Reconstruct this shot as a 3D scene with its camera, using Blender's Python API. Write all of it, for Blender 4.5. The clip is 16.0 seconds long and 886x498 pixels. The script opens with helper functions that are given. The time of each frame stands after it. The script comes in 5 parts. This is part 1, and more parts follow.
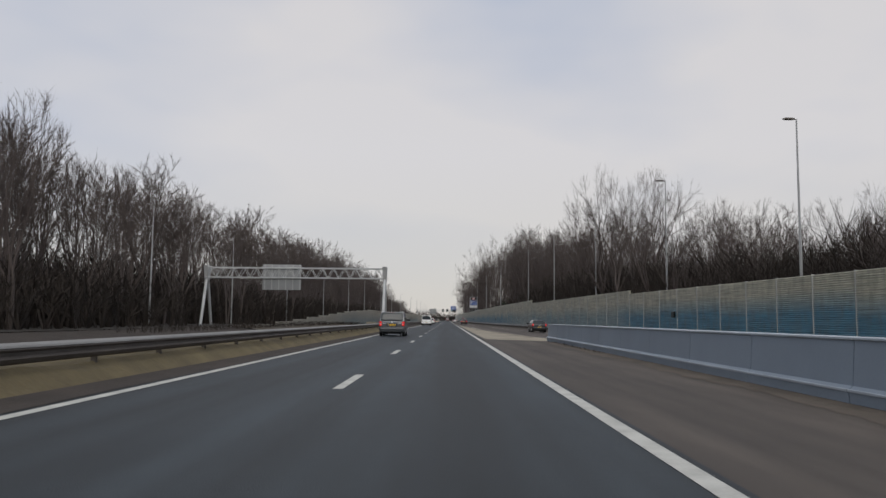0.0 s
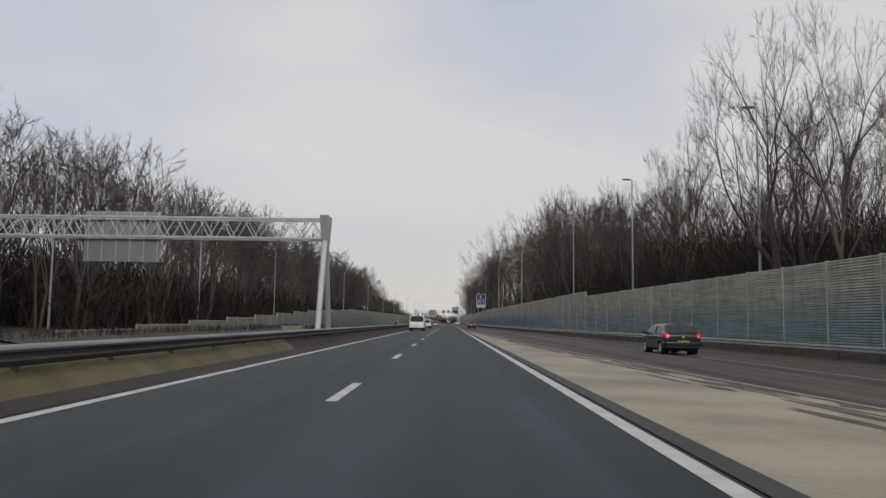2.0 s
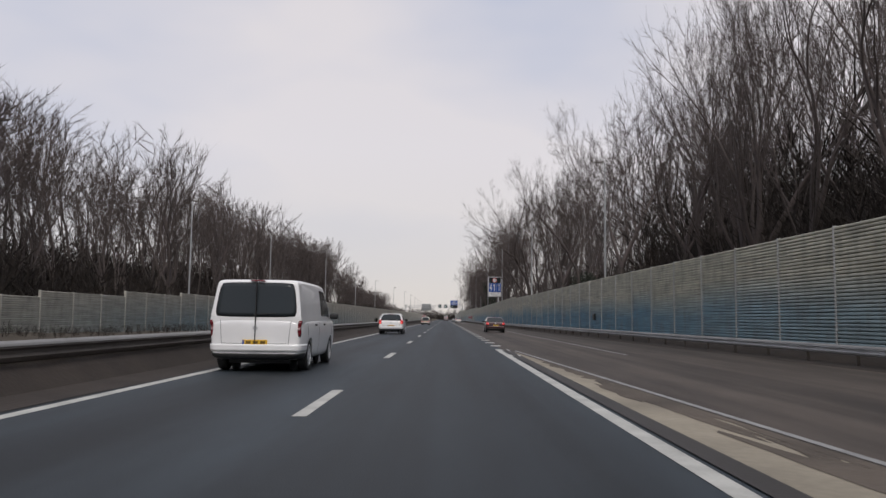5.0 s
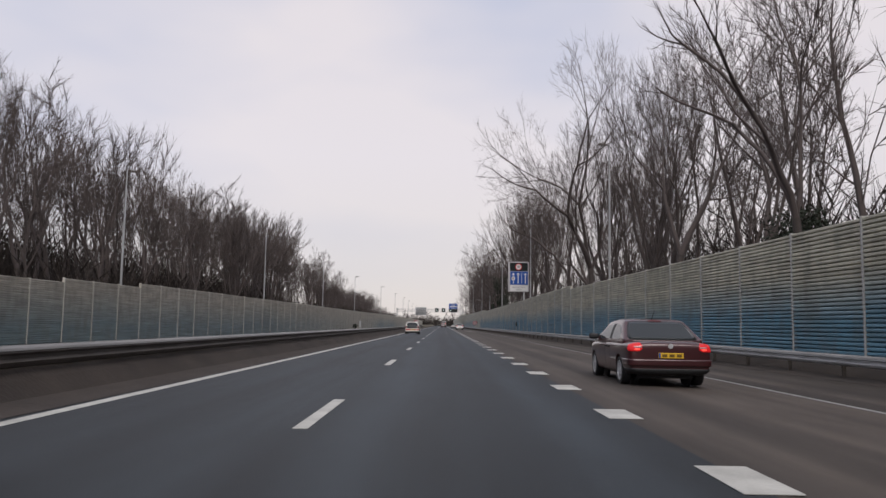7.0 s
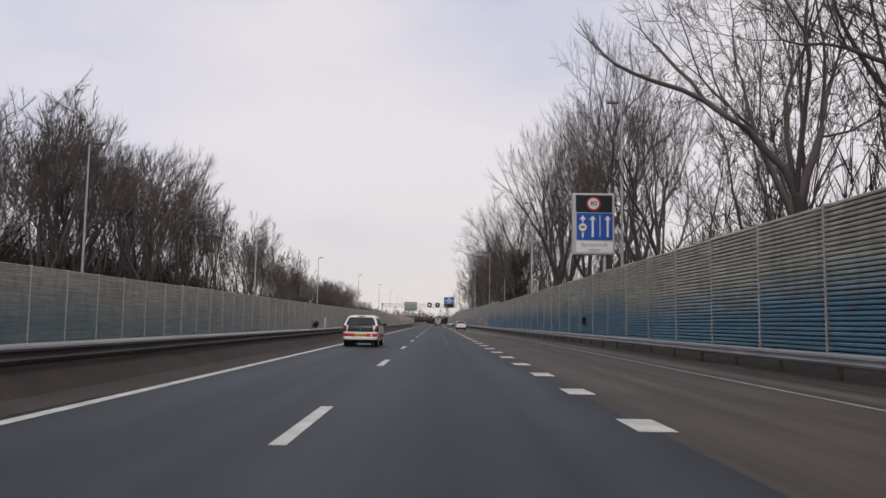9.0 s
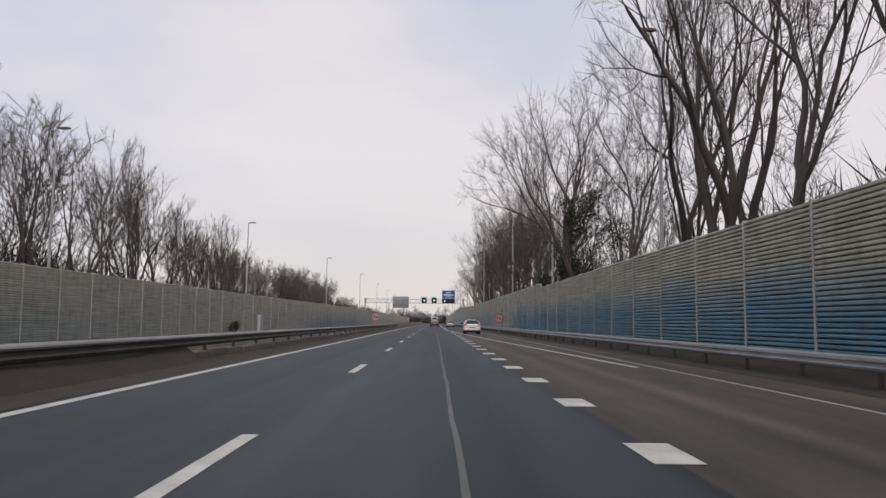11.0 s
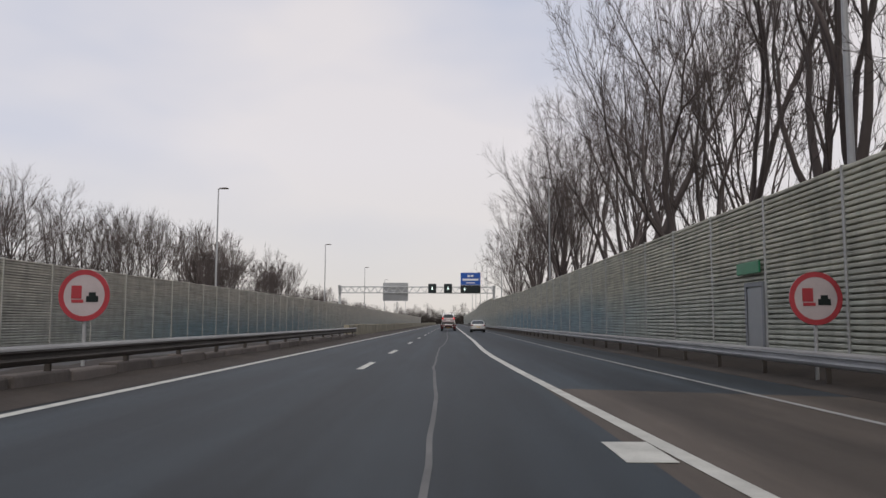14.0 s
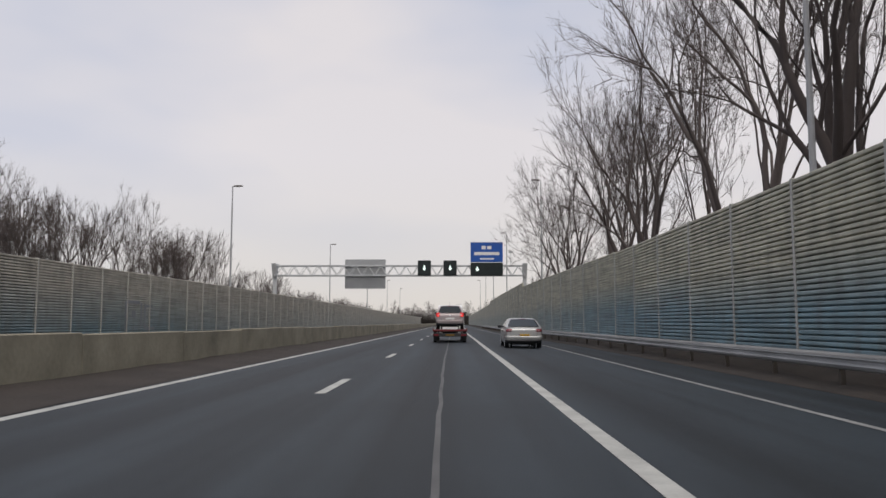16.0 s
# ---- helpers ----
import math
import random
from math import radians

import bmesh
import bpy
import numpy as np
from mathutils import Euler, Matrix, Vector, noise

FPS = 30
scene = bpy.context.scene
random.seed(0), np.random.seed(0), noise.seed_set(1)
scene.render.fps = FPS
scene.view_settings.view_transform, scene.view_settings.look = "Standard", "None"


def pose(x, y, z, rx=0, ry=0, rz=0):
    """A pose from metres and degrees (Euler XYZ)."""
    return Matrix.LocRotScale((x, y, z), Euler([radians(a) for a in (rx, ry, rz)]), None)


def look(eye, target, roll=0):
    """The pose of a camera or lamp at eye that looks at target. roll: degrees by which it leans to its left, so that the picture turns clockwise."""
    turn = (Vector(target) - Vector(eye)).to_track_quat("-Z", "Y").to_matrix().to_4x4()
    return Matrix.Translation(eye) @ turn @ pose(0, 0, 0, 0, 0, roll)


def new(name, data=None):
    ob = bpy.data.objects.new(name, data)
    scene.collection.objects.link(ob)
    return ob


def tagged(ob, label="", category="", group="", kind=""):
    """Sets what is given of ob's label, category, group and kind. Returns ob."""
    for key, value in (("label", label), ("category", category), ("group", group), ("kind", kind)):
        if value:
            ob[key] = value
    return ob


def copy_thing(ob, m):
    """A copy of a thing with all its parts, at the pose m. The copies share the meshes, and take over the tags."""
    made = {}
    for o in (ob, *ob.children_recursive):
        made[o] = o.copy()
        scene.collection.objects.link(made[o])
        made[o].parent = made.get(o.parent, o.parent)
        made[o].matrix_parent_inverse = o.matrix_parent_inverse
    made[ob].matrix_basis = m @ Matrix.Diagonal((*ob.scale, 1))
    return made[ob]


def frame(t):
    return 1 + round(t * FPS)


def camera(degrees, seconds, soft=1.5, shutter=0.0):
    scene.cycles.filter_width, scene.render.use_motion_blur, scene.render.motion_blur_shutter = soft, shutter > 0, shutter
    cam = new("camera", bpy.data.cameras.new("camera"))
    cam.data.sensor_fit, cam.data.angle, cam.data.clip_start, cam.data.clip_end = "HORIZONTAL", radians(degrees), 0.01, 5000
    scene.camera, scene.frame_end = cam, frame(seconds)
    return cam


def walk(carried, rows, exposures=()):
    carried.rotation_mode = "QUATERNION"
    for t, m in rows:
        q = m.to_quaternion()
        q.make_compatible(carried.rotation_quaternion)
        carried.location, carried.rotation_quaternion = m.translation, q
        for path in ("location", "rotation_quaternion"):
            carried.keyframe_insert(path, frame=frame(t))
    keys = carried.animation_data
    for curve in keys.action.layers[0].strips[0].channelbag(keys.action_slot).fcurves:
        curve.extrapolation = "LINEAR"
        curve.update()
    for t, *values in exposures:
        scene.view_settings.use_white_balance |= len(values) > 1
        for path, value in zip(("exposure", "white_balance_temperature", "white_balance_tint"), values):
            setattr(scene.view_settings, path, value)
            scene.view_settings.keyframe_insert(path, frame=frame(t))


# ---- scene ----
cam = camera(59.5, 16.0)
PATH = [
    (0.0, pose(0.000, 0.00, 1.16, 95.21, -0.53, 0.30)),
    (0.5, pose(-0.060, 13.53, 1.16, 95.33, -0.76, 0.37)),
    (1.0, pose(-0.111, 27.06, 1.16, 95.43, -0.90, 0.37)),
    (1.5, pose(-0.136, 40.59, 1.16, 95.47, -0.99, 0.27)),
    (2.0, pose(-0.128, 54.12, 1.16, 95.38, -0.75, 0.37)),
    (2.5, pose(-0.120, 67.70, 1.16, 95.26, -0.58, 0.52)),
    (3.0, pose(-0.153, 81.32, 1.16, 95.22, -0.48, 0.52)),
    (3.5, pose(-0.142, 94.96, 1.16, 95.25, -0.73, 0.45)),
    (4.0, pose(-0.128, 108.57, 1.16, 95.20, -0.78, 0.36)),
    (4.5, pose(-0.114, 122.18, 1.16, 95.15, -0.74, 0.26)),
    (5.0, pose(-0.109, 135.80, 1.16, 95.13, -0.73, 0.17)),
    (5.5, pose(-0.116, 149.42, 1.16, 95.16, -0.78, 0.09)),
    (6.0, pose(-0.143, 163.03, 1.16, 95.25, -0.89, 0.03)),
    (6.5, pose(-0.194, 176.64, 1.16, 95.42, -0.94, 0.00)),
    (7.0, pose(-0.262, 190.25, 1.16, 95.57, -0.96, -0.03)),
    (7.5, pose(-0.349, 203.84, 1.16, 95.42, -0.91, -0.16)),
    (8.0, pose(-0.387, 217.44, 1.16, 95.38, -0.83, -0.39)),
    (8.5, pose(-0.381, 231.05, 1.16, 95.37, -0.76, -0.46)),
    (9.0, pose(-0.345, 244.71, 1.16, 95.41, -0.86, -0.50)),
    (9.5, pose(-0.317, 258.41, 1.16, 95.48, -0.82, -0.67)),
    (10.0, pose(-0.246, 272.10, 1.16, 95.38, -0.78, -0.65)),
    (10.5, pose(-0.118, 285.81, 1.16, 95.36, -0.69, -0.66)),
    (11.0, pose(0.042, 299.52, 1.16, 95.37, -0.60, -0.67)),
    (11.5, pose(0.209, 313.24, 1.16, 95.41, -0.49, -0.64)),
    (12.0, pose(0.356, 326.97, 1.16, 95.45, -0.34, -0.55)),
    (12.5, pose(0.458, 340.72, 1.16, 95.46, -0.19, -0.36)),
    (13.0, pose(0.490, 354.49, 1.16, 95.43, -0.18, -0.01)),
    (13.5, pose(0.475, 368.27, 1.16, 95.39, -0.22, 0.28)),
    (14.0, pose(0.411, 382.07, 1.16, 95.39, -0.19, 0.51)),
    (14.5, pose(0.341, 395.85, 1.16, 95.32, -0.12, 0.65)),
    (15.0, pose(0.318, 409.60, 1.16, 95.40, -0.21, 0.73)),
    (15.5, pose(0.341, 423.36, 1.16, 95.39, -0.24, 0.72)),
    (16.0, pose(0.389, 437.10, 1.16, 95.44, -0.02, 0.75)),
]
walk(cam, PATH, [(0.0, -0.2, 6500, 9), (3.5, -0.22, 6500, 9), (6.0, 0.0, 6550, 15), (10.0, 0.02, 6550, 15), (12.5, 0.0, 6600, 12), (16.0, -0.05, 6600, 12)])

# ---- world and light: an overcast winter sky ----
SKY = 0.1
world = bpy.data.worlds.new("sky")
scene.world = world
world.use_nodes = True
wn, wl = world.node_tree.nodes, world.node_tree.links
wn.clear()
w_out = wn.new("ShaderNodeOutputWorld")
w_bg = wn.new("ShaderNodeBackground")
w_bg.inputs["Strength"].default_value = SKY
w_sky = wn.new("ShaderNodeTexSky")
w_sky.sky_type = "NISHITA"
w_sky.sun_disc = False
w_sky.sun_elevation = radians(28)
w_sky.sun_rotation = radians(150)
w_co = wn.new("ShaderNodeTexCoord")
w_map = wn.new("ShaderNodeMapping")
w_map.inputs["Scale"].default_value = (0.9, 0.9, 2.2)
w_noise = wn.new("ShaderNodeTexNoise")
w_noise.inputs["Scale"].default_value = 1.7
w_noise.inputs["Detail"].default_value = 4.0
w_noise.inputs["Roughness"].default_value = 0.45
w_ramp = wn.new("ShaderNodeValToRGB")
w_ramp.color_ramp.elements[0].position = 0.36
w_ramp.color_ramp.elements[0].color = (0.475, 0.55, 0.715, 1)
w_ramp.color_ramp.elements[1].position = 0.64
w_ramp.color_ramp.elements[1].color = (0.80, 0.775, 0.79, 1)
w_sep = wn.new("ShaderNodeSeparateXYZ")
w_hz = wn.new("ShaderNodeMapRange")
w_hz.inputs["From Min"].default_value = 0.0
w_hz.inputs["From Max"].default_value = 0.21
w_hz.inputs["To Min"].default_value = 1.0
w_hz.inputs["To Max"].default_value = 0.0
w_mixh = wn.new("ShaderNodeMix")
w_mixh.data_type = "RGBA"
w_mixh.inputs["B"].default_value = (0.75, 0.715, 0.675, 1)
w_gain = wn.new("ShaderNodeVectorMath")
w_gain.operation = "SCALE"
w_gain.inputs["Scale"].default_value = 1.0 / SKY
w_mix = wn.new("ShaderNodeMix")
w_mix.data_type = "RGBA"
w_mix.inputs["Factor"].default_value = 0.93
wl.new(w_co.outputs["Generated"], w_map.inputs["Vector"])
wl.new(w_map.outputs["Vector"], w_noise.inputs["Vector"])
wl.new(w_noise.outputs["Fac"], w_ramp.inputs["Fac"])
wl.new(w_co.outputs["Generated"], w_sep.inputs["Vector"])
wl.new(w_sep.outputs["Z"], w_hz.inputs["Value"])
wl.new(w_hz.outputs["Result"], w_mixh.inputs["Factor"])
wl.new(w_ramp.outputs["Color"], w_mixh.inputs["A"])
wl.new(w_mixh.outputs["Result"], w_gain.inputs["Vector"])
wl.new(w_sky.outputs["Color"], w_mix.inputs["A"])
wl.new(w_gain.outputs["Vector"], w_mix.inputs["B"])
wl.new(w_mix.outputs["Result"], w_bg.inputs["Color"])
wl.new(w_bg.outputs["Background"], w_out.inputs["Surface"])

sun = new("sun", bpy.data.lights.new("sun", "SUN"))
sun.data.energy = 1.5
sun.data.angle = radians(30)
sun.data.color = (1.0, 0.95, 0.88)
sun.matrix_world = look((0, 0, 50), (-3, 24, 22))

# ---- materials ----


def mat(name, base, rough=0.7, metal=0.0, var=0.25, scale=2.0, fine=40.0, bump=0.0, tint=None, spec=0.5, coat=0.0, rnd=0.0, space="Object"):
    """A surface with stains at one scale, grain at another, and fine relief."""
    m = bpy.data.materials.new(name)
    m.use_nodes = True
    n, l = m.node_tree.nodes, m.node_tree.links
    p = n["Principled BSDF"]
    p.inputs["Roughness"].default_value = rough
    p.inputs["Metallic"].default_value = metal
    p.inputs["Specular IOR Level"].default_value = spec
    p.inputs["Coat Weight"].default_value = coat
    co = n.new("ShaderNodeTexCoord")
    a = n.new("ShaderNodeTexNoise")
    a.inputs["Scale"].default_value = scale
    a.inputs["Detail"].default_value = 5
    b = n.new("ShaderNodeTexNoise")
    b.inputs["Scale"].default_value = fine
    b.inputs["Detail"].default_value = 3
    l.new(co.outputs[space], a.inputs["Vector"])
    l.new(co.outputs[space], b.inputs["Vector"])
    mix = n.new("ShaderNodeMix")
    mix.data_type = "RGBA"
    dark = tint or tuple(c * (1 - var * 1.6) for c in base)
    lite = tuple(min(1, c * (1 + var * 0.6)) for c in base)
    mix.inputs["A"].default_value = (*dark, 1)
    mix.inputs["B"].default_value = (*lite, 1)
    add = n.new("ShaderNodeMath")
    add.operation = "MULTIPLY_ADD"
    add.inputs[1].default_value = 0.35
    sub = n.new("ShaderNodeMath")
    sub.operation = "MULTIPLY_ADD"
    sub.inputs[1].default_value = 1.3
    sub.inputs[2].default_value = -0.325
    l.new(a.outputs["Fac"], sub.inputs[0])
    l.new(b.outputs["Fac"], add.inputs[0])
    l.new(sub.outputs[0], add.inputs[2])
    fac = add.outputs[0]
    if rnd:
        info = n.new("ShaderNodeObjectInfo")
        r = n.new("ShaderNodeMath")
        r.operation = "MULTIPLY_ADD"
        r.inputs[1].default_value = rnd
        l.new(info.outputs["Random"], r.inputs[0])
        l.new(fac, r.inputs[2])
        fac = r.outputs[0]
    l.new(fac, mix.inputs["Factor"])
    l.new(mix.outputs["Result"], p.inputs["Base Color"])
    if bump:
        bm_ = n.new("ShaderNodeBump")
        bm_.inputs["Strength"].default_value = bump
        bm_.inputs["Distance"].default_value = 0.02
        l.new(b.outputs["Fac"], bm_.inputs["Height"])
        l.new(bm_.outputs["Normal"], p.inputs["Normal"])
    return m


def road_mat(name, base, streak, rough):
    """Asphalt: fine aggregate, long wheel tracks along y and broad patches."""
    m = mat(name, base, rough, 0, 0.18, 0.12, 60, 0.25, spec=0.36)
    n, l = m.node_tree.nodes, m.node_tree.links
    p = n["Principled BSDF"]
    src = p.inputs["Base Color"].links[0].from_socket
    co = n.new("ShaderNodeTexCoord")
    mp = n.new("ShaderNodeMapping")
    mp.inputs["Scale"].default_value = (1.1, 0.012, 1)
    t = n.new("ShaderNodeTexNoise")
    t.inputs["Scale"].default_value = 1.0
    t.inputs["Detail"].default_value = 4
    rp = n.new("ShaderNodeMapRange")
    rp.inputs["From Min"].default_value = 0.3
    rp.inputs["From Max"].default_value = 0.7
    rp.inputs["To Min"].default_value = 1 - streak
    rp.inputs["To Max"].default_value = 1 + streak
    mul = n.new("ShaderNodeMix")
    mul.data_type = "RGBA"
    mul.blend_type = "MULTIPLY"
    mul.inputs["Factor"].default_value = 1
    l.new(co.outputs["Object"], mp.inputs["Vector"])
    l.new(mp.outputs["Vector"], t.inputs["Vector"])
    l.new(t.outputs["Fac"], rp.inputs["Value"])
    l.new(src, mul.inputs["A"])
    l.new(rp.outputs["Result"], mul.inputs["B"])
    pt = n.new("ShaderNodeTexNoise")
    pt.inputs["Scale"].default_value = 1.0
    pt.inputs["Detail"].default_value = 6
    pt.inputs["Roughness"].default_value = 0.65
    pm = n.new("ShaderNodeMapping")
    pm.inputs["Scale"].default_value = (0.9, 0.18, 1)
    pr = n.new("ShaderNodeMapRange")
    pr.inputs["From Min"].default_value = 0.35
    pr.inputs["From Max"].default_value = 0.65
    pr.inputs["To Min"].default_value = 0.78
    pr.inputs["To Max"].default_value = 1.2
    mul2 = n.new("ShaderNodeMix")
    mul2.data_type = "RGBA"
    mul2.blend_type = "MULTIPLY"
    mul2.inputs["Factor"].default_value = 1
    l.new(co.outputs["Object"], pm.inputs["Vector"])
    l.new(pm.outputs["Vector"], pt.inputs["Vector"])
    l.new(pt.outputs["Fac"], pr.inputs["Value"])
    l.new(mul.outputs["Result"], mul2.inputs["A"])
    l.new(pr.outputs["Result"], mul2.inputs["B"])
    # dark oily band down the middle of each lane
    sp = n.new("ShaderNodeSeparateXYZ")
    pp = n.new("ShaderNodeMath")
    pp.operation = "PINGPONG"
    pp.inputs[1].default_value = 1.75
    band = n.new("ShaderNodeMapRange")
    band.interpolation_type = "SMOOTHSTEP"
    band.inputs["From Min"].default_value = 0.1
    band.inputs["From Max"].default_value = 0.75
    band.inputs["To Min"].default_value = 0.80
    band.inputs["To Max"].default_value = 1.03
    mul3 = n.new("ShaderNodeMix")
    mul3.data_type = "RGBA"
    mul3.blend_type = "MULTIPLY"
    mul3.inputs["Factor"].default_value = 1
    l.new(co.outputs["Object"], sp.inputs["Vector"])
    l.new(sp.outputs["X"], pp.inputs[0])
    l.new(pp.outputs[0], band.inputs["Value"])
    l.new(mul2.outputs["Result"], mul3.inputs["A"])
    l.new(band.outputs["Result"], mul3.inputs["B"])
    l.new(mul3.outputs["Result"], p.inputs["Base Color"])
    return m


def barrier_mat(name, top, low, z0, z1, along):
    """Painted cassette: a pale upper field that passes raggedly into a blue lower one, faded along the wall, with dirt runs."""
    m = bpy.data.materials.new(name)
    m.use_nodes = True
    n, l = m.node_tree.nodes, m.node_tree.links
    p = n["Principled BSDF"]
    p.inputs["Roughness"].default_value = 0.62
    geo = n.new("ShaderNodeNewGeometry")
    sep = n.new("ShaderNodeSeparateXYZ")
    l.new(geo.outputs["Position"], sep.inputs["Vector"])
    yr = n.new("ShaderNodeMapRange")
    yr.inputs["From Max"].default_value = 900
    l.new(sep.outputs["Y"], yr.inputs["Value"])
    big = n.new("ShaderNodeValToRGB")
    el = big.color_ramp.elements
    for i, (yy, v) in enumerate(along):
        e = el[i] if i < 2 else el.new(1.0)
        e.position = yy / 900
        e.color = (v, v, v, 1)
    l.new(yr.outputs["Result"], big.inputs["Fac"])
    info = n.new("ShaderNodeObjectInfo")
    z = n.new("ShaderNodeMath")
    z.operation = "MULTIPLY_ADD"
    z.inputs[1].default_value = 0.6
    l.new(info.outputs["Random"], z.inputs[0])
    l.new(sep.outputs["Z"], z.inputs[2])
    rng = n.new("ShaderNodeMapRange")
    rng.inputs["From Min"].default_value = z0 + 0.3
    rng.inputs["From Max"].default_value = z1 + 0.3
    rng.inputs["To Min"].default_value = 1
    rng.inputs["To Max"].default_value = 0
    l.new(z.outputs[0], rng.inputs["Value"])
    fac = n.new("ShaderNodeMath")
    fac.operation = "MULTIPLY"
    l.new(rng.outputs["Result"], fac.inputs[0])
    l.new(big.outputs["Color"], fac.inputs[1])
    mix = n.new("ShaderNodeMix")
    mix.data_type = "RGBA"
    mix.inputs["A"].default_value = (*top, 1)
    mix.inputs["B"].default_value = (*low, 1)
    l.new(fac.outputs[0], mix.inputs["Factor"])
    dirt = n.new("ShaderNodeTexNoise")
    dm = n.new("ShaderNodeMapping")
    dm.inputs["Scale"].default_value = (1.3, 1.3, 0.5)
    l.new(geo.outputs["Position"], dm.inputs["Vector"])
    l.new(dm.outputs["Vector"], dirt.inputs["Vector"])
    dirt.inputs["Scale"].default_value = 1.6
    dirt.inputs["Detail"].default_value = 6
    dr = n.new("ShaderNodeMapRange")
    dr.inputs["From Min"].default_value = 0.42
    dr.inputs["From Max"].default_value = 0.75
    dr.inputs["To Min"].default_value = 0.0
    dr.inputs["To Max"].default_value = 0.55
    l.new(dirt.outputs["Fac"], dr.inputs["Value"])
    mx2 = n.new("ShaderNodeMix")
    mx2.data_type = "RGBA"
    mx2.inputs["B"].default_value = (0.17, 0.165, 0.13, 1)
    l.new(dr.outputs["Result"], mx2.inputs["Factor"])
    l.new(mix.outputs["Result"], mx2.inputs["A"])
    # every slat has weathered differently along its length
    sl = n.new("ShaderNodeTexNoise")
    sm = n.new("ShaderNodeMapping")
    sm.inputs["Scale"].default_value = (0.3, 0.3, 9.0)
    l.new(geo.outputs["Position"], sm.inputs["Vector"])
    l.new(sm.outputs["Vector"], sl.inputs["Vector"])
    sl.inputs["Scale"].default_value = 1.0
    sl.inputs["Detail"].default_value = 5
    sl.inputs["Roughness"].default_value = 0.7
    sr = n.new("ShaderNodeMapRange")
    sr.inputs["From Min"].default_value = 0.32
    sr.inputs["From Max"].default_value = 0.68
    sr.inputs["To Min"].default_value = 0.62
    sr.inputs["To Max"].default_value = 1.2
    l.new(sl.outputs["Fac"], sr.inputs["Value"])
    mx3 = n.new("ShaderNodeMix")
    mx3.data_type = "RGBA"
    mx3.blend_type = "MULTIPLY"
    mx3.inputs["Factor"].default_value = 1
    l.new(mx2.outputs["Result"], mx3.inputs["A"])
    l.new(sr.outputs["Result"], mx3.inputs["B"])
    l.new(mx3.outputs["Result"], p.inputs["Base Color"])
    return m


def emit_mat(name, col, power):
    m = bpy.data.materials.new(name)
    m.use_nodes = True
    p = m.node_tree.nodes["Principled BSDF"]
    p.inputs["Base Color"].default_value = (*col, 1)
    p.inputs["Emission Color"].default_value = (*col, 1)
    p.inputs["Emission Strength"].default_value = power
    p.inputs["Roughness"].default_value = 0.2
    return m


M_ASPH = road_mat("asphalt_dark", (0.0205, 0.0278, 0.0340), 0.6, 0.66)
M_TAR = mat("tar", (0.040, 0.035, 0.031), 0.7, 0, 0.3, 0.5, 20, 0.2)
M_RAMP = road_mat("asphalt_brown", (0.071, 0.058, 0.048), 0.4, 0.75)
M_OPP = mat("asphalt_far", (0.045, 0.045, 0.045), 0.8, 0, 0.2, 0.3, 30)
M_LINE = mat("road_paint", (0.53, 0.53, 0.485), 0.6, 0, 0.32, 1.6, 30, 0.1)
M_WORN = mat("worn_paint", (0.31, 0.31, 0.30), 0.7, 0, 0.3, 2.0, 30, 0.1)
M_SEAL = mat("crack_sealant", (0.125, 0.125, 0.122), 0.7, 0, 0.4, 0.8, 20)
M_CONC = mat("pale_concrete", (0.345, 0.305, 0.232), 0.85, 0, 0.40, 0.35, 9, 0.3)
M_PARA = mat("barrier_coating", (0.24, 0.29, 0.345), 0.5, 0.1, 0.14, 0.4, 20, 0.05)
M_CAP = mat("barrier_cap", (0.44, 0.49, 0.54), 0.5, 0.1, 0.15, 0.8, 20)
M_KERB = mat("dirty_kerb", (0.115, 0.093, 0.072), 0.9, 0, 0.4, 0.8, 18, 0.5)
M_FOOT = mat("stained_block", (0.15, 0.128, 0.112), 0.9, 0, 0.4, 1.2, 14, 0.5, rnd=0.5)
M_PLINTH = mat("mossy_concrete", (0.34, 0.305, 0.225), 0.9, 0, 0.32, 0.7, 9, 0.4, tint=(0.12, 0.11, 0.078))
M_STEEL = mat("galvanised_steel", (0.42, 0.425, 0.425), 0.5, 0.25, 0.25, 0.7, 12)
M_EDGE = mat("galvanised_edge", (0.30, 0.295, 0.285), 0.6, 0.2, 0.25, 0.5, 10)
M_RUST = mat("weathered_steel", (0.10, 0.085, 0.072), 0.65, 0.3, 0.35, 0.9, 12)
M_GANTRY = mat("painted_gantry_steel", (0.56, 0.57, 0.57), 0.5, 0.2, 0.18, 1.0, 12)
M_POST = mat("pale_post", (0.46, 0.46, 0.43), 0.6, 0.2, 0.25, 0.8, 10, rnd=0.3)
M_POST_W = mat("stained_post", (0.44, 0.42, 0.37), 0.7, 0.1, 0.3, 0.8, 10, rnd=0.3)
M_SOIL = mat("verge_soil", (0.044, 0.034, 0.027), 0.95, 0, 0.4, 0.7, 14, 0.8)
M_GRASS = mat("dry_grass", (0.145, 0.115, 0.058), 0.95, 0, 0.4, 0.8, 10, 0.9, tint=(0.062, 0.05, 0.028))
M_WEED = mat("brown_weeds", (0.075, 0.06, 0.042), 0.95, 0, 0.4, 0.6, 8, 0.9, tint=(0.03, 0.025, 0.018))
M_GROUND = mat("woodland_ground", (0.03, 0.025, 0.019), 0.95, 0, 0.4, 0.05, 2, 0.5)
M_BARK = mat("bark", (0.085, 0.07, 0.062), 0.9, 0, 0.4, 1.2, 9, 0.5, rnd=0.25)
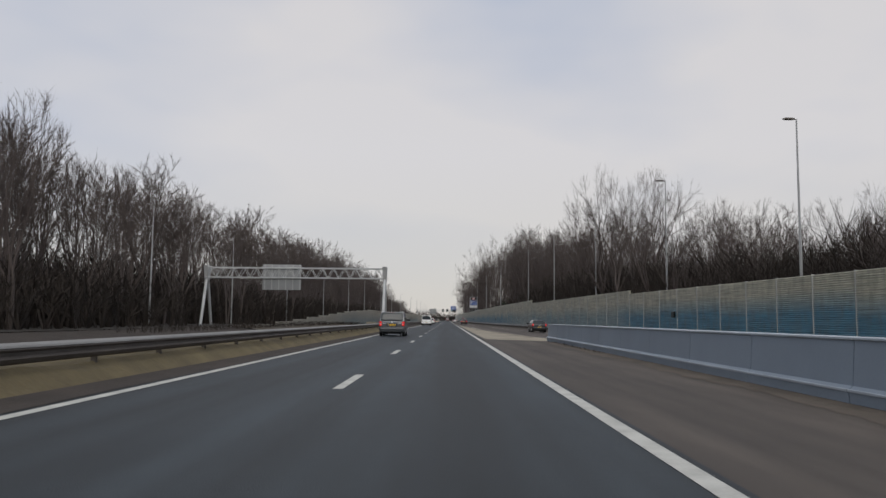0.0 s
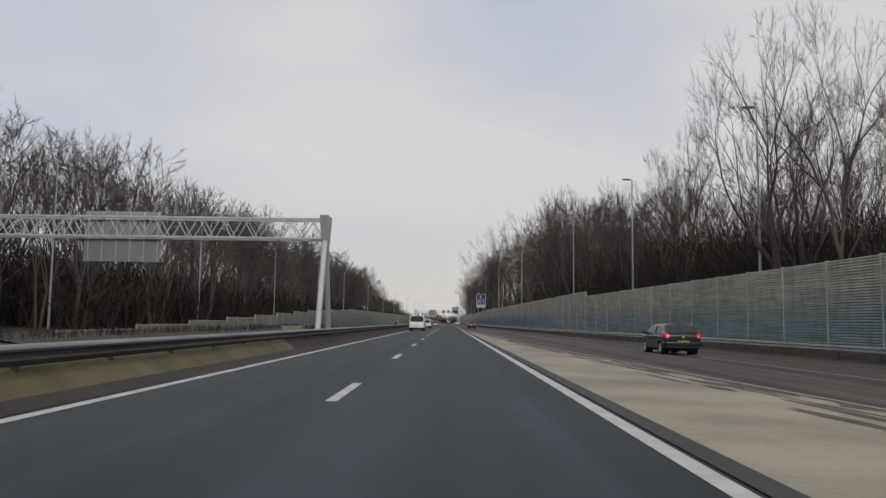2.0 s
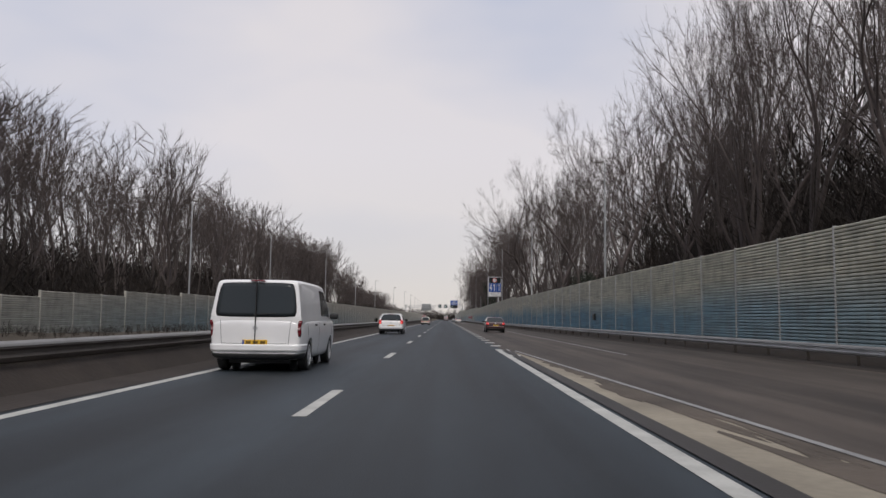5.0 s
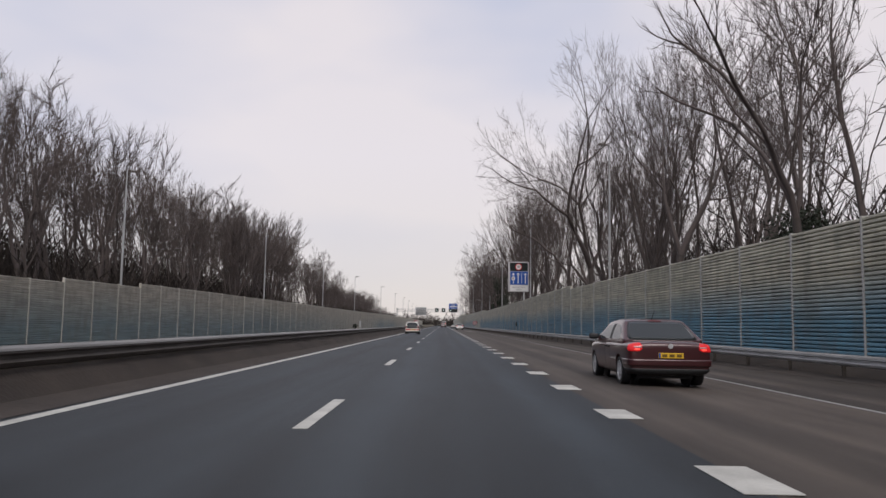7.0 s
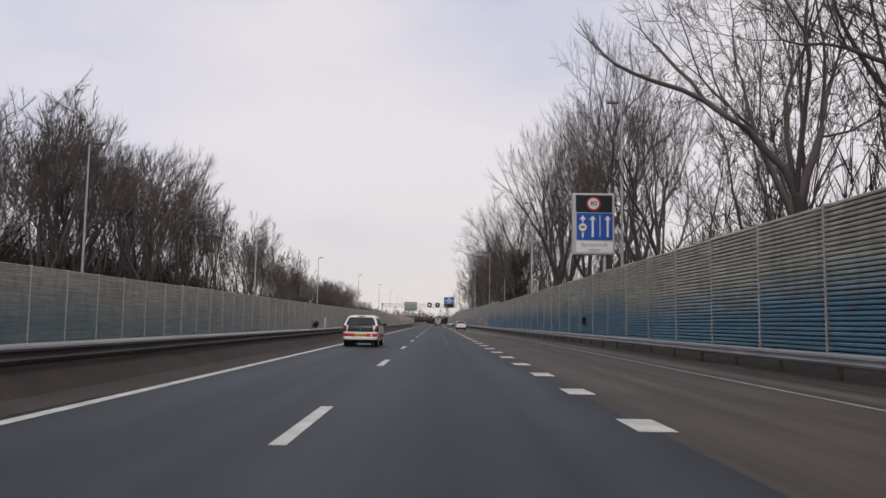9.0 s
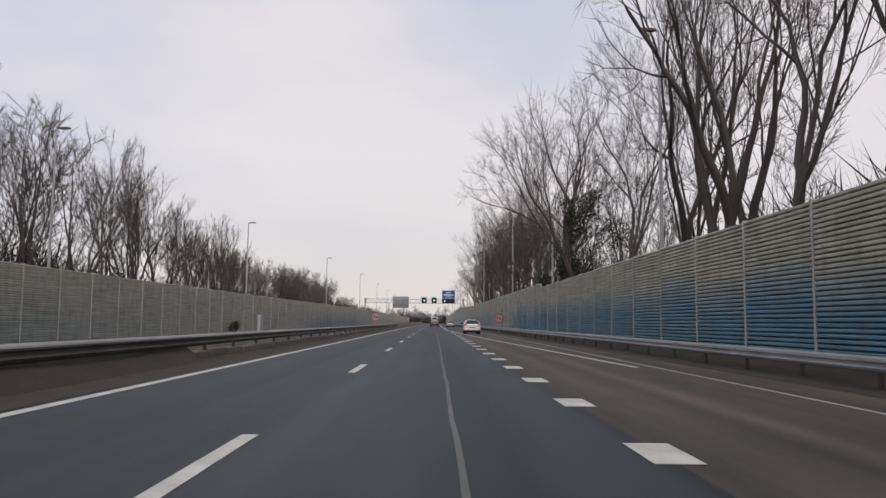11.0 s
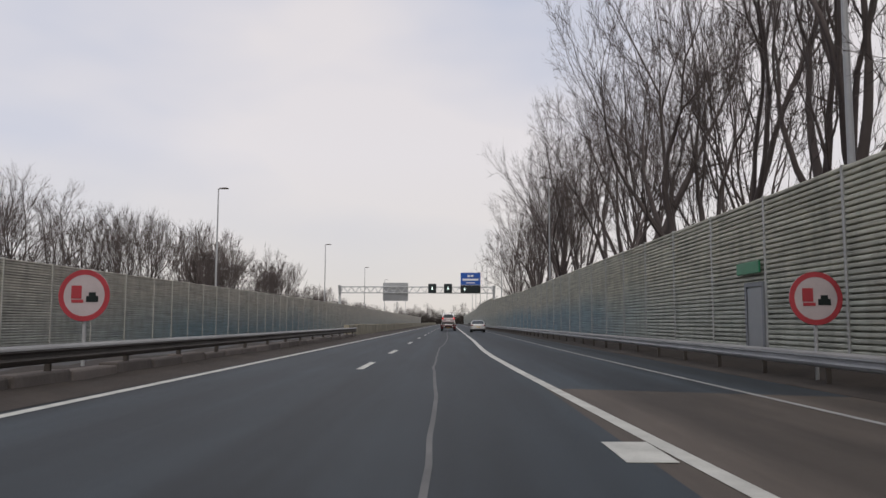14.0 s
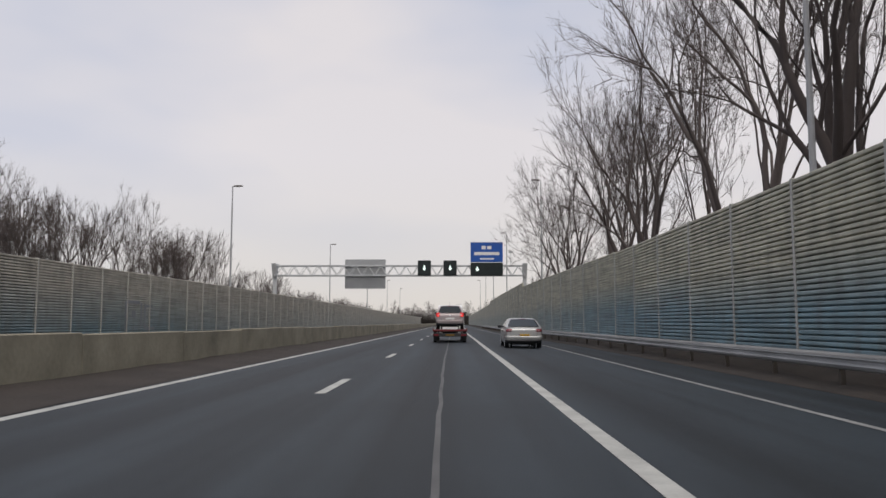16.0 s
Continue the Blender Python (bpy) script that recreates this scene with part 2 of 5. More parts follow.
M_TWIG = mat("twigs", (0.100, 0.081, 0.074), 0.9, 0, 0.25, 0.5, 4, rnd=0.35)
# darker than the twigs: shade within the thick growth is put into this colour
M_BRUSH_SHADED = mat("undergrowth", (0.036, 0.028, 0.0225), 0.95, 0, 0.35, 0.15, 3)
M_IVY = mat("ivy_leaf", (0.022, 0.032, 0.016), 0.75, 0, 0.4, 1.0, 8)
M_WALL_R = barrier_mat("barrier_paint_east", (0.56, 0.54, 0.43), (0.085, 0.255, 0.37), 1.6, 3.1, [(0, .95), (84, .95), (90, .55), (140, .65), (148, .4), (190, .9), (270, .95), (386, .95), (396, .12), (416, .2), (430, .65), (475, .75), (520, .35)])
M_WALL_L = barrier_mat("barrier_paint_west", (0.47, 0.435, 0.36), (0.14, 0.225, 0.255), 0.7, 3.3, [(0, .1), (175, .15), (200, .6), (215, .85), (300, .8), (345, .45), (395, .12), (425, .3), (445, .95), (485, .9), (520, .35)])
M_SIGNBACK = mat("sign_back", (0.36, 0.37, 0.37), 0.55, 0.3, 0.12, 0.8, 10)
M_BLUE = mat("sign_blue", (0.012, 0.085, 0.37), 0.4, 0, 0.08, 2, 20)
M_BLACK = mat("display_black", (0.010, 0.017, 0.016), 0.35, 0, 0.2, 2, 20)
M_WHITE = mat("sign_white", (0.74, 0.74, 0.72), 0.45, 0, 0.08, 2, 20)
M_RED = mat("sign_red", (0.55, 0.02, 0.03), 0.4, 0, 0.1, 2, 20)
M_HOUSING = mat("sign_housing", (0.50, 0.485, 0.49), 0.5, 0.1, 0.12, 2, 20)
M_FADED = mat("faded_sign_white", (0.44, 0.38, 0.38), 0.5, 0, 0.12, 3, 20)
M_FADERED = mat("faded_sign_red", (0.36, 0.035, 0.045), 0.5, 0, 0.15, 3, 20)
M_GREYTXT = mat("sign_grey", (0.22, 0.23, 0.24), 0.5, 0, 0.1, 2, 20)
M_LED = emit_mat("signal_led", (0.80, 1.0, 0.93), 1.1)
M_TYRE = mat("tyre_rubber", (0.018, 0.018, 0.019), 0.8, 0, 0.2, 6, 40)
M_RIM = mat("alloy_rim", (0.58, 0.59, 0.60), 0.4, 0.25, 0.15, 6, 30)
M_TRIM = mat("black_plastic", (0.02, 0.021, 0.022), 0.6, 0, 0.2, 5, 40)
M_PLATE = mat("yellow_plate", (0.75, 0.46, 0.03), 0.5, 0, 0.08, 8, 40)
M_PLATETXT = mat("plate_ink", (0.16, 0.09, 0.01), 0.5, 0, 0.1, 8, 40)
M_LAMP = emit_mat("tail_lamp_lit", (0.55, 0.014, 0.016), 0.38)
M_BULB = emit_mat("lamp_glow", (1.0, 0.07, 0.05), 1.1)
M_LAMPOFF = mat("tail_lamp", (0.15, 0.010, 0.016), 0.2, 0, 0.1, 8, 40, coat=0.6)
M_HEAD = mat("headlamp", (0.6, 0.62, 0.64), 0.15, 0.3, 0.1, 8, 40, coat=0.8)


def paint(name, col, metal=0.0):
    return mat(name, col, 0.32, metal, 0.07, 1.5, 60, coat=0.7)


def glass_mat():
    m = bpy.data.materials.new("tinted_glass")
    m.use_nodes = True
    p = m.node_tree.nodes["Principled BSDF"]
    p.inputs["Base Color"].default_value = (0.035, 0.042, 0.046, 1)
    p.inputs["Roughness"].default_value = 0.04
    p.inputs["IOR"].default_value = 1.5
    p.inputs["Specular IOR Level"].default_value = 0.22
    return m


M_GLASS = glass_mat()


# ---- mesh tools ----
class Shape:
    """Collects vertices and faces of one mesh."""

    def __init__(self):
        self.v, self.f = [], []

    def add(self, vs, fs):
        k = len(self.v)
        self.v += [tuple(a) for a in vs]
        self.f += [tuple(k + i for i in f) for f in fs]
        return self

    def box(self, x0, x1, y0, y1, z0, z1):
        vs = [(x, y, z) for z in (z0, z1) for y in (y0, y1) for x in (x0, x1)]
        return self.add(vs, [(0, 2, 3, 1), (4, 5, 7, 6), (0, 1, 5, 4), (2, 6, 7, 3), (0, 4, 6, 2), (1, 3, 7, 5)])

    def bevel_box(self, x0, x1, y0, y1, z0, z1, b):
        """A box whose twelve edges are chamfered."""
        vs, ids = [], {}
        for i, x in enumerate((x0, x1)):
            for j, y in enumerate((y0, y1)):
                for k, z in enumerate((z0, z1)):
                    sx, sy, sz = 1 - 2 * i, 1 - 2 * j, 1 - 2 * k
                    for ax in range(3):
                        p = [x + sx * b, y + sy * b, z + sz * b]
                        p[ax] = (x, y, z)[ax]
                        ids[i, j, k, ax] = len(vs)
                        vs.append(tuple(p))
        fs = []
        for ax in range(3):
            o = [a for a in range(3) if a != ax]
            for s in (0, 1):
                q = []
                for a, c in ((0, 0), (1, 0), (1, 1), (0, 1)):
                    key = [0, 0, 0]
                    key[ax], key[o[0]], key[o[1]] = s, a, c
                    q.append(ids[(*key, ax)])
                fs.append(tuple(q))
            for a in (0, 1):
                for c in (0, 1):
                    q = []
                    for s, face in ((0, o[0]), (1, o[0]), (1, o[1]), (0, o[1])):
                        key = [0, 0, 0]
                        key[ax], key[o[0]], key[o[1]] = s, a, c
                        q.append(ids[(*key, face)])
                    fs.append(tuple(q))
        for i in (0, 1):
            for j in (0, 1):
                for k in (0, 1):
                    fs.append(tuple(ids[i, j, k, ax] for ax in range(3)))
        return self.add(vs, fs)

    def tube(self, p0, p1, r0, r1, n=8, caps=True):
        a, c = Vector(p0), Vector(p1)
        d = (c - a).normalized()
        s = d.orthogonal().normalized()
        t = d.cross(s)
        vs = []
        for p, r in ((a, r0), (c, r1)):
            for i in range(n):
                w = 2 * math.pi * i / n
                vs.append(p + (s * math.cos(w) + t * math.sin(w)) * r)
        fs = [(i, (i + 1) % n, n + (i + 1) % n, n + i) for i in range(n)]
        if caps:
            fs += [tuple(range(n - 1, -1, -1)), tuple(range(n, 2 * n))]
        return self.add(vs, fs)

    def disc(self, c, ax, r, w, n=28):
        """A thick disc round the axis ax, of half thickness w."""
        d = Vector(ax).normalized()
        return self.tube(Vector(c) - d * w, Vector(c) + d * w, r, r, n)

    def loft(self, rings, closed=True, caps=True):
        n = len(rings[0])
        vs = [p for r in rings for p in r]
        fs = []
        for j in range(len(rings) - 1):
            for i in range(n if closed else n - 1):
                fs.append((j * n + i, j * n + (i + 1) % n, (j + 1) * n + (i + 1) % n, (j + 1) * n + i))
        if caps and closed:
            fs += [tuple(range(n - 1, -1, -1)), tuple(range((len(rings) - 1) * n, len(rings) * n))]
        return self.add(vs, fs)

    def mesh(self, name, smooth=False):
        me = bpy.data.meshes.new(name)
        me.from_pydata(self.v, [], self.f)
        if smooth:
            me.polygons.foreach_set("use_smooth", [True] * len(me.polygons))
        me.update()
        return me


def fix_normals(me):
    b = bmesh.new()
    b.from_mesh(me)
    bmesh.ops.recalc_face_normals(b, faces=b.faces)
    b.to_mesh(me)
    b.free()
    return me


def part(name, shape, material, parent=None, label="", smooth=False, fix=True):
    me = shape.mesh(name, smooth) if isinstance(shape, Shape) else shape
    if fix and isinstance(shape, Shape):
        fix_normals(me)
    if not me.materials:
        me.materials.append(material)
    ob = new(name, me)
    if parent:
        ob.parent = parent
    return tagged(ob, label)


def empty(name, label, category, group="", kind="", at=(0, 0, 0)):
    ob = new(name)
    ob.location = at
    return tagged(ob, label, category, group, kind)


def lerp(table, y):
    """Piecewise linear through (y, x) pairs."""
    if y <= table[0][0]:
        return table[0][1]
    for (a, p), (c, q) in zip(table, table[1:]):
        if y <= c:
            return p + (q - p) * (y - a) / (c - a)
    return table[-1][1]


def text(name, words, size, material, parent, at, turn=(90, 0, 0), label=""):
    cu = bpy.data.curves.new(name, "FONT")
    cu.body, cu.size, cu.align_x, cu.align_y, cu.extrude = words, size, "CENTER", "CENTER", 0.004
    tmp = bpy.data.objects.new(name, cu)
    scene.collection.objects.link(tmp)
    bpy.context.view_layer.update()
    me = bpy.data.meshes.new_from_object(tmp.evaluated_get(bpy.context.evaluated_depsgraph_get()))
    bpy.data.objects.remove(tmp)
    bpy.data.curves.remove(cu)
    me.transform(pose(*at, *turn))
    me.materials.clear()
    me.materials.append(material)
    return part(name, me, material, parent, label)

# ---- ground, roads, markings ----
Y0, Y1 = -70.0, 900.0
WALL_R = [(-70, 30.0), (44, 23.9), (86, 19.9), (143, 15.5), (200, 12.9), (258, 10.9), (370, 9.5), (440, 9.3), (480, 9.25), (505, 8.5), (520, 8.15), (560, 8.0), (640, 8.4), (900, 9.6)]
GORE_R = [(47.5, 8.6), (60, 7.0), (75, 5.9), (102, 4.3), (123, 4.05), (140, 3.6), (165, 2.3)]
SOLID = [(322, 5.9), (347, 4.41), (352, 4.07), (360, 3.69), (374, 3.05), (383, 2.70), (392, 2.36), (402, 2.02), (409, 1.85), (415, 1.80), (430, 1.90), (444, 1.90), (900, 1.92)]
FALL = 0.025


def right_z(x):
    """Height of the road: level to the main carriageway's edge, then falling gently to the east."""
    return -FALL * max(0.0, x - 2.1)


def sheet(rows):
    """A surface from rows of points of equal number."""
    s = Shape()
    n = len(rows[0])
    s.add([p for r in rows for p in r], [(j * n + i, j * n + i + 1, (j + 1) * n + i + 1, (j + 1) * n + i) for j in range(len(rows) - 1) for i in range(n - 1)])
    return s


def steps(a, c, d):
    n = max(1, round((c - a) / d))
    return [a + (c - a) * i / n for i in range(n + 1)]


g = sheet([[(x, y, -1.5) for x in (-3000, -600, -100, 100, 600, 3000)] for y in (-600, -100, 400, 900, 1500, 4500)])
part("ground", g, M_GROUND, label="brown woodland ground reaching the horizon", fix=False)["kind"] = "structure"
part("road", sheet([[(x, y, 0) for x in (-6.0, -3, 0, 2.1)] for y in steps(Y0, Y1, 40)]), M_ASPH,
     label="dark blue-grey asphalt of a two-lane motorway carriageway", fix=False)["kind"] = "structure"
for nm, ya, yb, material, lab in (("slip_road", Y0, 396, M_RAMP, "brownish worn asphalt of the joining lane"), ("hard_shoulder", 396, Y1, M_ASPH, "dark asphalt of the outer lane and shoulder")):
    part(nm, sheet([[(x, y, right_z(x)) for x in (2.1, lerp(WALL_R, y) * 0.5 + 1.0, lerp(WALL_R, y) + 0.4)] for y in steps(ya, yb, 20)]), material, label=lab, fix=False)["kind"] = "structure"
part("road_opposite", sheet([[(x, y, -0.5) for x in (-22, -9)] for y in steps(Y0, Y1, 60)]), M_OPP,
     label="grey asphalt of the opposite carriageway behind the rail", fix=False)["kind"] = "structure"


def verge(rows, name, material, label):
    ob = part(name, sheet(rows), material, label=label, fix=False)
    ob["kind"] = "structure"
    return ob


rn = random.Random(3)
BANK_UP = [(60, 0), (95, .1)]
for nm, ya, yb, material, lab in (("verge_median_south", Y0, 84, M_GRASS, "yellowed dry grass bank under the guard rail"), ("verge_median_north", 84, 320, M_SOIL, "dark muddy bank under the guard rail")):
    rows = []
    for y in steps(ya, yb, 1.6):
        up = lerp(BANK_UP, y)
        jog = 0 if y in (ya, yb) else 1
        rows.append([(-9.6, y, -0.5), (-8.4, y, 0.3 + jog * rn.uniform(-.06, .06)), (-7.2, y, 0.42 + up + jog * rn.uniform(-.04, .05)), (-6.45, y, 0.36 + up + jog * rn.uniform(-.03, .03)), (-6.2, y, 0.22 + up * .6 + jog * rn.uniform(-.02, .02)), (-5.95, y, 0.05)])
    verge(rows, nm, material, lab)
verge([[(-9.6, y, -0.5), (-8.2, y, 0.2 + rn.uniform(-.05, .05)), (-6.9, y, 0.2 + rn.uniform(-.04, .04)), (-6.35, y, 0.12 + rn.uniform(-.03, .03)), (-5.95, y, 0.05)] for y in steps(320, 441, 1.6)], "verge_median_blocks", M_SOIL, "dark soil round the footing blocks")
verge([[(-7.7, y, 0.1), (-7.0, y, 0.10 + rn.uniform(-.03, .03)), (-5.95, y, 0.05)] for y in steps(441, Y1, 1.6)], "verge_plinth", M_SOIL, "dark dirt strip at the foot of the plinth wall")
verge([[(-5.97, y, 0.055), (-5.6 + rn.uniform(-.05, .05), y, 0.02), (-5.24 + rn.uniform(-.05, .05), y, 0.008)] for y in steps(Y0, Y1, 1.6)], "verge_edge", M_SOIL, "dark dirt swept along the carriageway edge")
BANK = [(100, .15), (175, .15), (215, -.45), (900, -.5)]
verge([[(-27.2, y, lerp(BANK, y) + rn.uniform(-.08, .08)), (-24.5, y, lerp(BANK, y) * .5 - .2 + rn.uniform(-.08, .08)), (-22, y, -0.5)] for y in steps(96, 220, 2.0)],
      "verge_west", M_WEED, "brown withered grass bank below the western barrier")
verge([[(-27.2, y, -.5), (-22, y, -0.5)] for y in (220, Y1)], "verge_west_north", M_SOIL, "dark soil strip below the western barrier")
verge([[(-27.2, y, .1), (-22, y, -0.5)] for y in (Y0, 96)], "verge_west_south", M_SOIL, "dark soil strip below the western trees")
verge([[(-3000, y, -0.2), (-300, y, -0.2), (-60, y, 0.3), (-27.2, y, 0.15)] for y in steps(Y0, Y1, 60)], "woodland_floor_west", M_GROUND, "leaf-littered brown woodland floor")
verge([[(lerp(WALL_R, y) + 0.4, y, -0.2), (lerp(WALL_R, y) + 5, y, 0.9), (70, y, 1.6), (300, y, 0.5), (3000, y, -0.5)] for y in steps(Y0, Y1, 20)], "woodland_floor_east", M_GROUND,
      "leaf-littered brown woodland floor behind the barrier")
verge([[(lerp(WALL_R, y) - 1.9, y, right_z(lerp(WALL_R, y) - 1.9) + 0.004), (lerp(WALL_R, y) - 1.0, y, right_z(lerp(WALL_R, y)) + rn.uniform(.1, .22)), (lerp(WALL_R, y) + 0.3, y, right_z(lerp(WALL_R, y)) + 0.5)] for y in steps(Y0, Y1, 2.0)],
      "verge_east", M_SOIL, "dark soil strip at the foot of the eastern barrier")


def strip(name, table, half, material, label, parent=None, z=0.006, d=12.0):
    ys = steps(table[0][0], table[-1][0], d)
    rows = [[(lerp(table, y) + s, y, right_z(lerp(table, y) + s) + z) for s in (-half, half)] for y in ys]
    sh = sheet(rows)
    ob = part(name, sh, material, parent, label, fix=False)
    return ob


strip("edge_line_west", [(Y0, -5.04), (Y1, -5.04)], 0.1, M_LINE, "continuous white edge line on dark asphalt")["kind"] = "structure"
strip("edge_line_middle", [(Y0, 1.91), (166, 1.91)], 0.1, M_LINE, "continuous white edge line beside the gore")["kind"] = "structure"
strip("edge_line_joined", SOLID, 0.1, M_LINE, "white line sweeping in to close the joining lane", d=3.0)["kind"] = "structure"
strip("edge_line_east", [(165, 6.7), (300, 6.68), (352, 6.42), (378, 6.05), (415, 5.45), (470, 5.35), (900, 5.35)], 0.07, M_WORN, "thin worn white line of the hard shoulder", d=6.0)["kind"] = "structure"
strip("edge_line_gore", [(a, c + 0.22) for a, c in GORE_R], 0.06, M_WORN, "thin worn line along the concrete gore", d=3.0)["kind"] = "structure"
strip("slip_lane_line", [(60, 12.3), (140, 8.2)], 0.05, M_WORN, "faint broken line on the slip road", d=6.0)["kind"] = "structure"

SEAM = [(285, .25), (345, .33), (375, .33), (395, .18), (402, .0), (417, -.06), (424, .15), (442, .26), (458, .12), (520, .1)]
rn = random.Random(5)
seam = [(285 + 1.5 * i, lerp(SEAM, 285 + 1.5 * i) + rn.uniform(-0.015, 0.015)) for i in range(150)]
strip("road_seam", seam, 0.03, M_SEAL, "pale wandering sealed crack along the lane", z=0.005, d=1.5)["kind"] = "structure"

marks = empty("lane_markings", "broken white lane line on dark asphalt", "road marking", kind="structure")
dash = Shape().box(-0.085, 0.085, -1.65, 1.65, 0.0, 0.006).mesh("dash")
dash.materials.append(M_LINE)
DASHES = [(-6, -64.0), (0, 14.63), (3, 54.0), (7, 106.3), (12, 173.5), (14, 200.5), (18, 253.7), (20, 280.0), (26, 357.6), (28, 384.1), (29, 402.9), (30, 412.5), (31, 425.6), (33, 451.6), (60, 808.0)]
for k in range(-6, 52):
    ob = new("dash", dash)
    ob.location, ob.parent = (-1.80, lerp(DASHES, k), 0.002), marks
blocks = empty("block_markings", "broad white block marking beside the joining lane", "road marking", kind="structure")
block = Shape().box(-0.22, 0.22, -0.55, 0.55, 0.0, 0.006).mesh("block")
block.materials.append(M_LINE)
BLOCKS = [(-21, 161.0), (-19, 169.8), (-13, 196.4), (0, 253.84), (6, 280.27), (22, 350.5), (24, 360.3), (27, 374.6), (30, 389.2)]
for k in range(-21, 31):
    ob = new("block", block)
    ob.location, ob.parent = (2.1, lerp(BLOCKS, k), 0.004), blocks

rows = []
for y in steps(47.5, 165, 2.5):
    r = max(2.32, lerp(GORE_R, y))
    rows.append([(x, y, right_z(x) + 0.012) for x in (2.26, 2.26 * .5 + r * .5, r)])
part("gore_paving", sheet(rows), M_CONC, label="pale stained concrete paving of the tapering gore", fix=False)["kind"] = "structure"
rn = random.Random(8)
rows = []
for y in steps(49, 163, .45):
    r = lerp(GORE_R, y)
    w = min(r - 2.5, abs(rn.gauss(.05, .16)) + .06 * math.sin(y * .9) + .05) if r > 2.7 else .02
    rows.append([(x, y, right_z(x) + .017) for x in (r - max(.02, w), r + .06)])
tagged(part("gore_dirt", sheet(rows), M_KERB, label="dirt and moss gathered along the gore's edge", fix=False), category="dirt", kind="stuff")
rn = random.Random(14)
patches = Shape()
for k in range(150):
    y = rn.uniform(50, 150)
    r = lerp(GORE_R, y)
    x = r - abs(rn.gauss(0, .55)) * min(1, (r - 2.4) / 2.5) - .05
    if x < 2.6:
        continue
    ln, wd, n = rn.uniform(.5, 2.6), rn.uniform(.06, .2), 11
    slope = (lerp(GORE_R, y + 4) - lerp(GORE_R, y - 4)) / 8
    ring = []
    for i in range(n):
        a, q = 6.2832 * i / n, rn.uniform(.55, 1.1)
        v = math.sin(a) * ln * q
        u = x + math.cos(a) * wd * q + slope * v
        ring.append((u, y + v, right_z(u) + .0155 + k * 1e-5))
    patches.add(ring, [tuple(range(n))])
tagged(part("gore_stains", patches, M_KERB, label="dark mossy dirt patches scattered over the concrete gore", fix=False), category="dirt", kind="stuff")
strip("tar_strip", [(47, 2.21), (166, 2.21)], 0.14, M_TAR, "dark band of tar between edge line and gore", z=0.014, d=10)["kind"] = "structure"

# concrete barrier between the carriageway and the slip road
para = empty("concrete_barrier", "low grey-blue coated concrete barrier with pale capping", "road barrier", kind="structure")
prof = [(0.0, -0.04), (-0.02, 0.24), (0.05, 0.30), (0.10, 1.01), (0.38, 1.01), (0.42, -0.1)]
nseg = 29
for k in range(nseg):
    a = -68 + 4.0 * k + 0.012
    c = a + 3.976
    x = 6.15
    sh = Shape().loft([[(x + px_, y, pz - 0.09) for px_, pz in prof] for y in (a, c)])
    part("barrier_block", sh, M_PARA, para)
    sh = Shape().bevel_box(x + 0.06, x + 0.43, a, c, 0.905, 0.955, 0.012)
    part("cap", sh, M_CAP, para, "pale capping")
    sh = Shape().bevel_box(x - 0.045, x - 0.021, a, c, 0.12, 0.165, 0.006)
    part("ledge", sh, M_CAP, para, "pale ledge strip")
rows = []
for i in range(230):
    x = 5.58 + random.Random(i).uniform(-.16, .12) + .12 * math.sin(i * .31)
    rows.append([(x, -70 + i * .5, right_z(x) + 0.004), (5.93, -70 + i * .5, right_z(5.93) + .015), (6.14, -70 + i * .5, right_z(6.14) + 0.05)])
sh = sheet(rows)
part("barrier_foot", sh, M_KERB, label="dirty sand swept against the barrier", fix=False)["kind"] = "structure"

# ---- guard rails ----
W_BEAM = [(0.0, 0.0), (0.05, 0.03), (0.08, 0.09), (0.03, 0.13), (0.03, 0.18), (0.08, 0.22), (0.05, 0.28), (0.0, 0.31)]


def guard_rail(table, side, ztop, y0, y1, label, face_mat):
    """A W-beam on posts; side is +1 when its face looks east."""
    root = empty("guard_rail", label, "guard rail", "guard rails")
    rows = []
    for y in steps(y0, y1, 8):
        x = lerp(table, y)
        base = right_z(x) + ztop - 0.31
        rows.append([(x + side * px_, y, base + pz) for px_, pz in W_BEAM] + [(x + side * (px_ - 0.012), y, base + pz) for px_, pz in reversed(W_BEAM)])
    part("beam", Shape().loft(rows), face_mat, root)
    # the beam's upper rim as a strip of its own in M_EDGE
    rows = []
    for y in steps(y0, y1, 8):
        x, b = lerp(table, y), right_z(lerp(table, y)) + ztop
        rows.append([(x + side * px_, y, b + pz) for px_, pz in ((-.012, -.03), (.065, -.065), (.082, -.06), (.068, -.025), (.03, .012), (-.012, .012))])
    part("top_edge", Shape().loft(rows), M_EDGE, root, "pale steel top edge")
    rows = []
    for y in steps(y0, y1, 8):
        x = lerp(table, y)
        b = right_z(x) + ztop
        rows.append([(x - side * 0.2 + px_, y, b + pz) for px_, pz in ((-0.05, -0.1), (0.05, -0.1), (0.05, -0.02), (-0.05, -0.02))])
    part("back_beam", Shape().loft(rows), M_RUST, root, "rusty back beam")
    post = Shape().box(-0.05, 0.05, -0.03, 0.03, -0.45, ztop - 0.08).box(-0.09, 0.09, -0.04, 0.04, ztop - 0.22, ztop - 0.1).mesh("post")
    post.materials.append(M_RUST)
    for y in steps(y0 + 1, y1 - 1, 3.2):
        x = lerp(table, y)
        ob = new("post", post)
        ob.location, ob.parent = (x - side * 0.1, y, right_z(x)), root
    return root


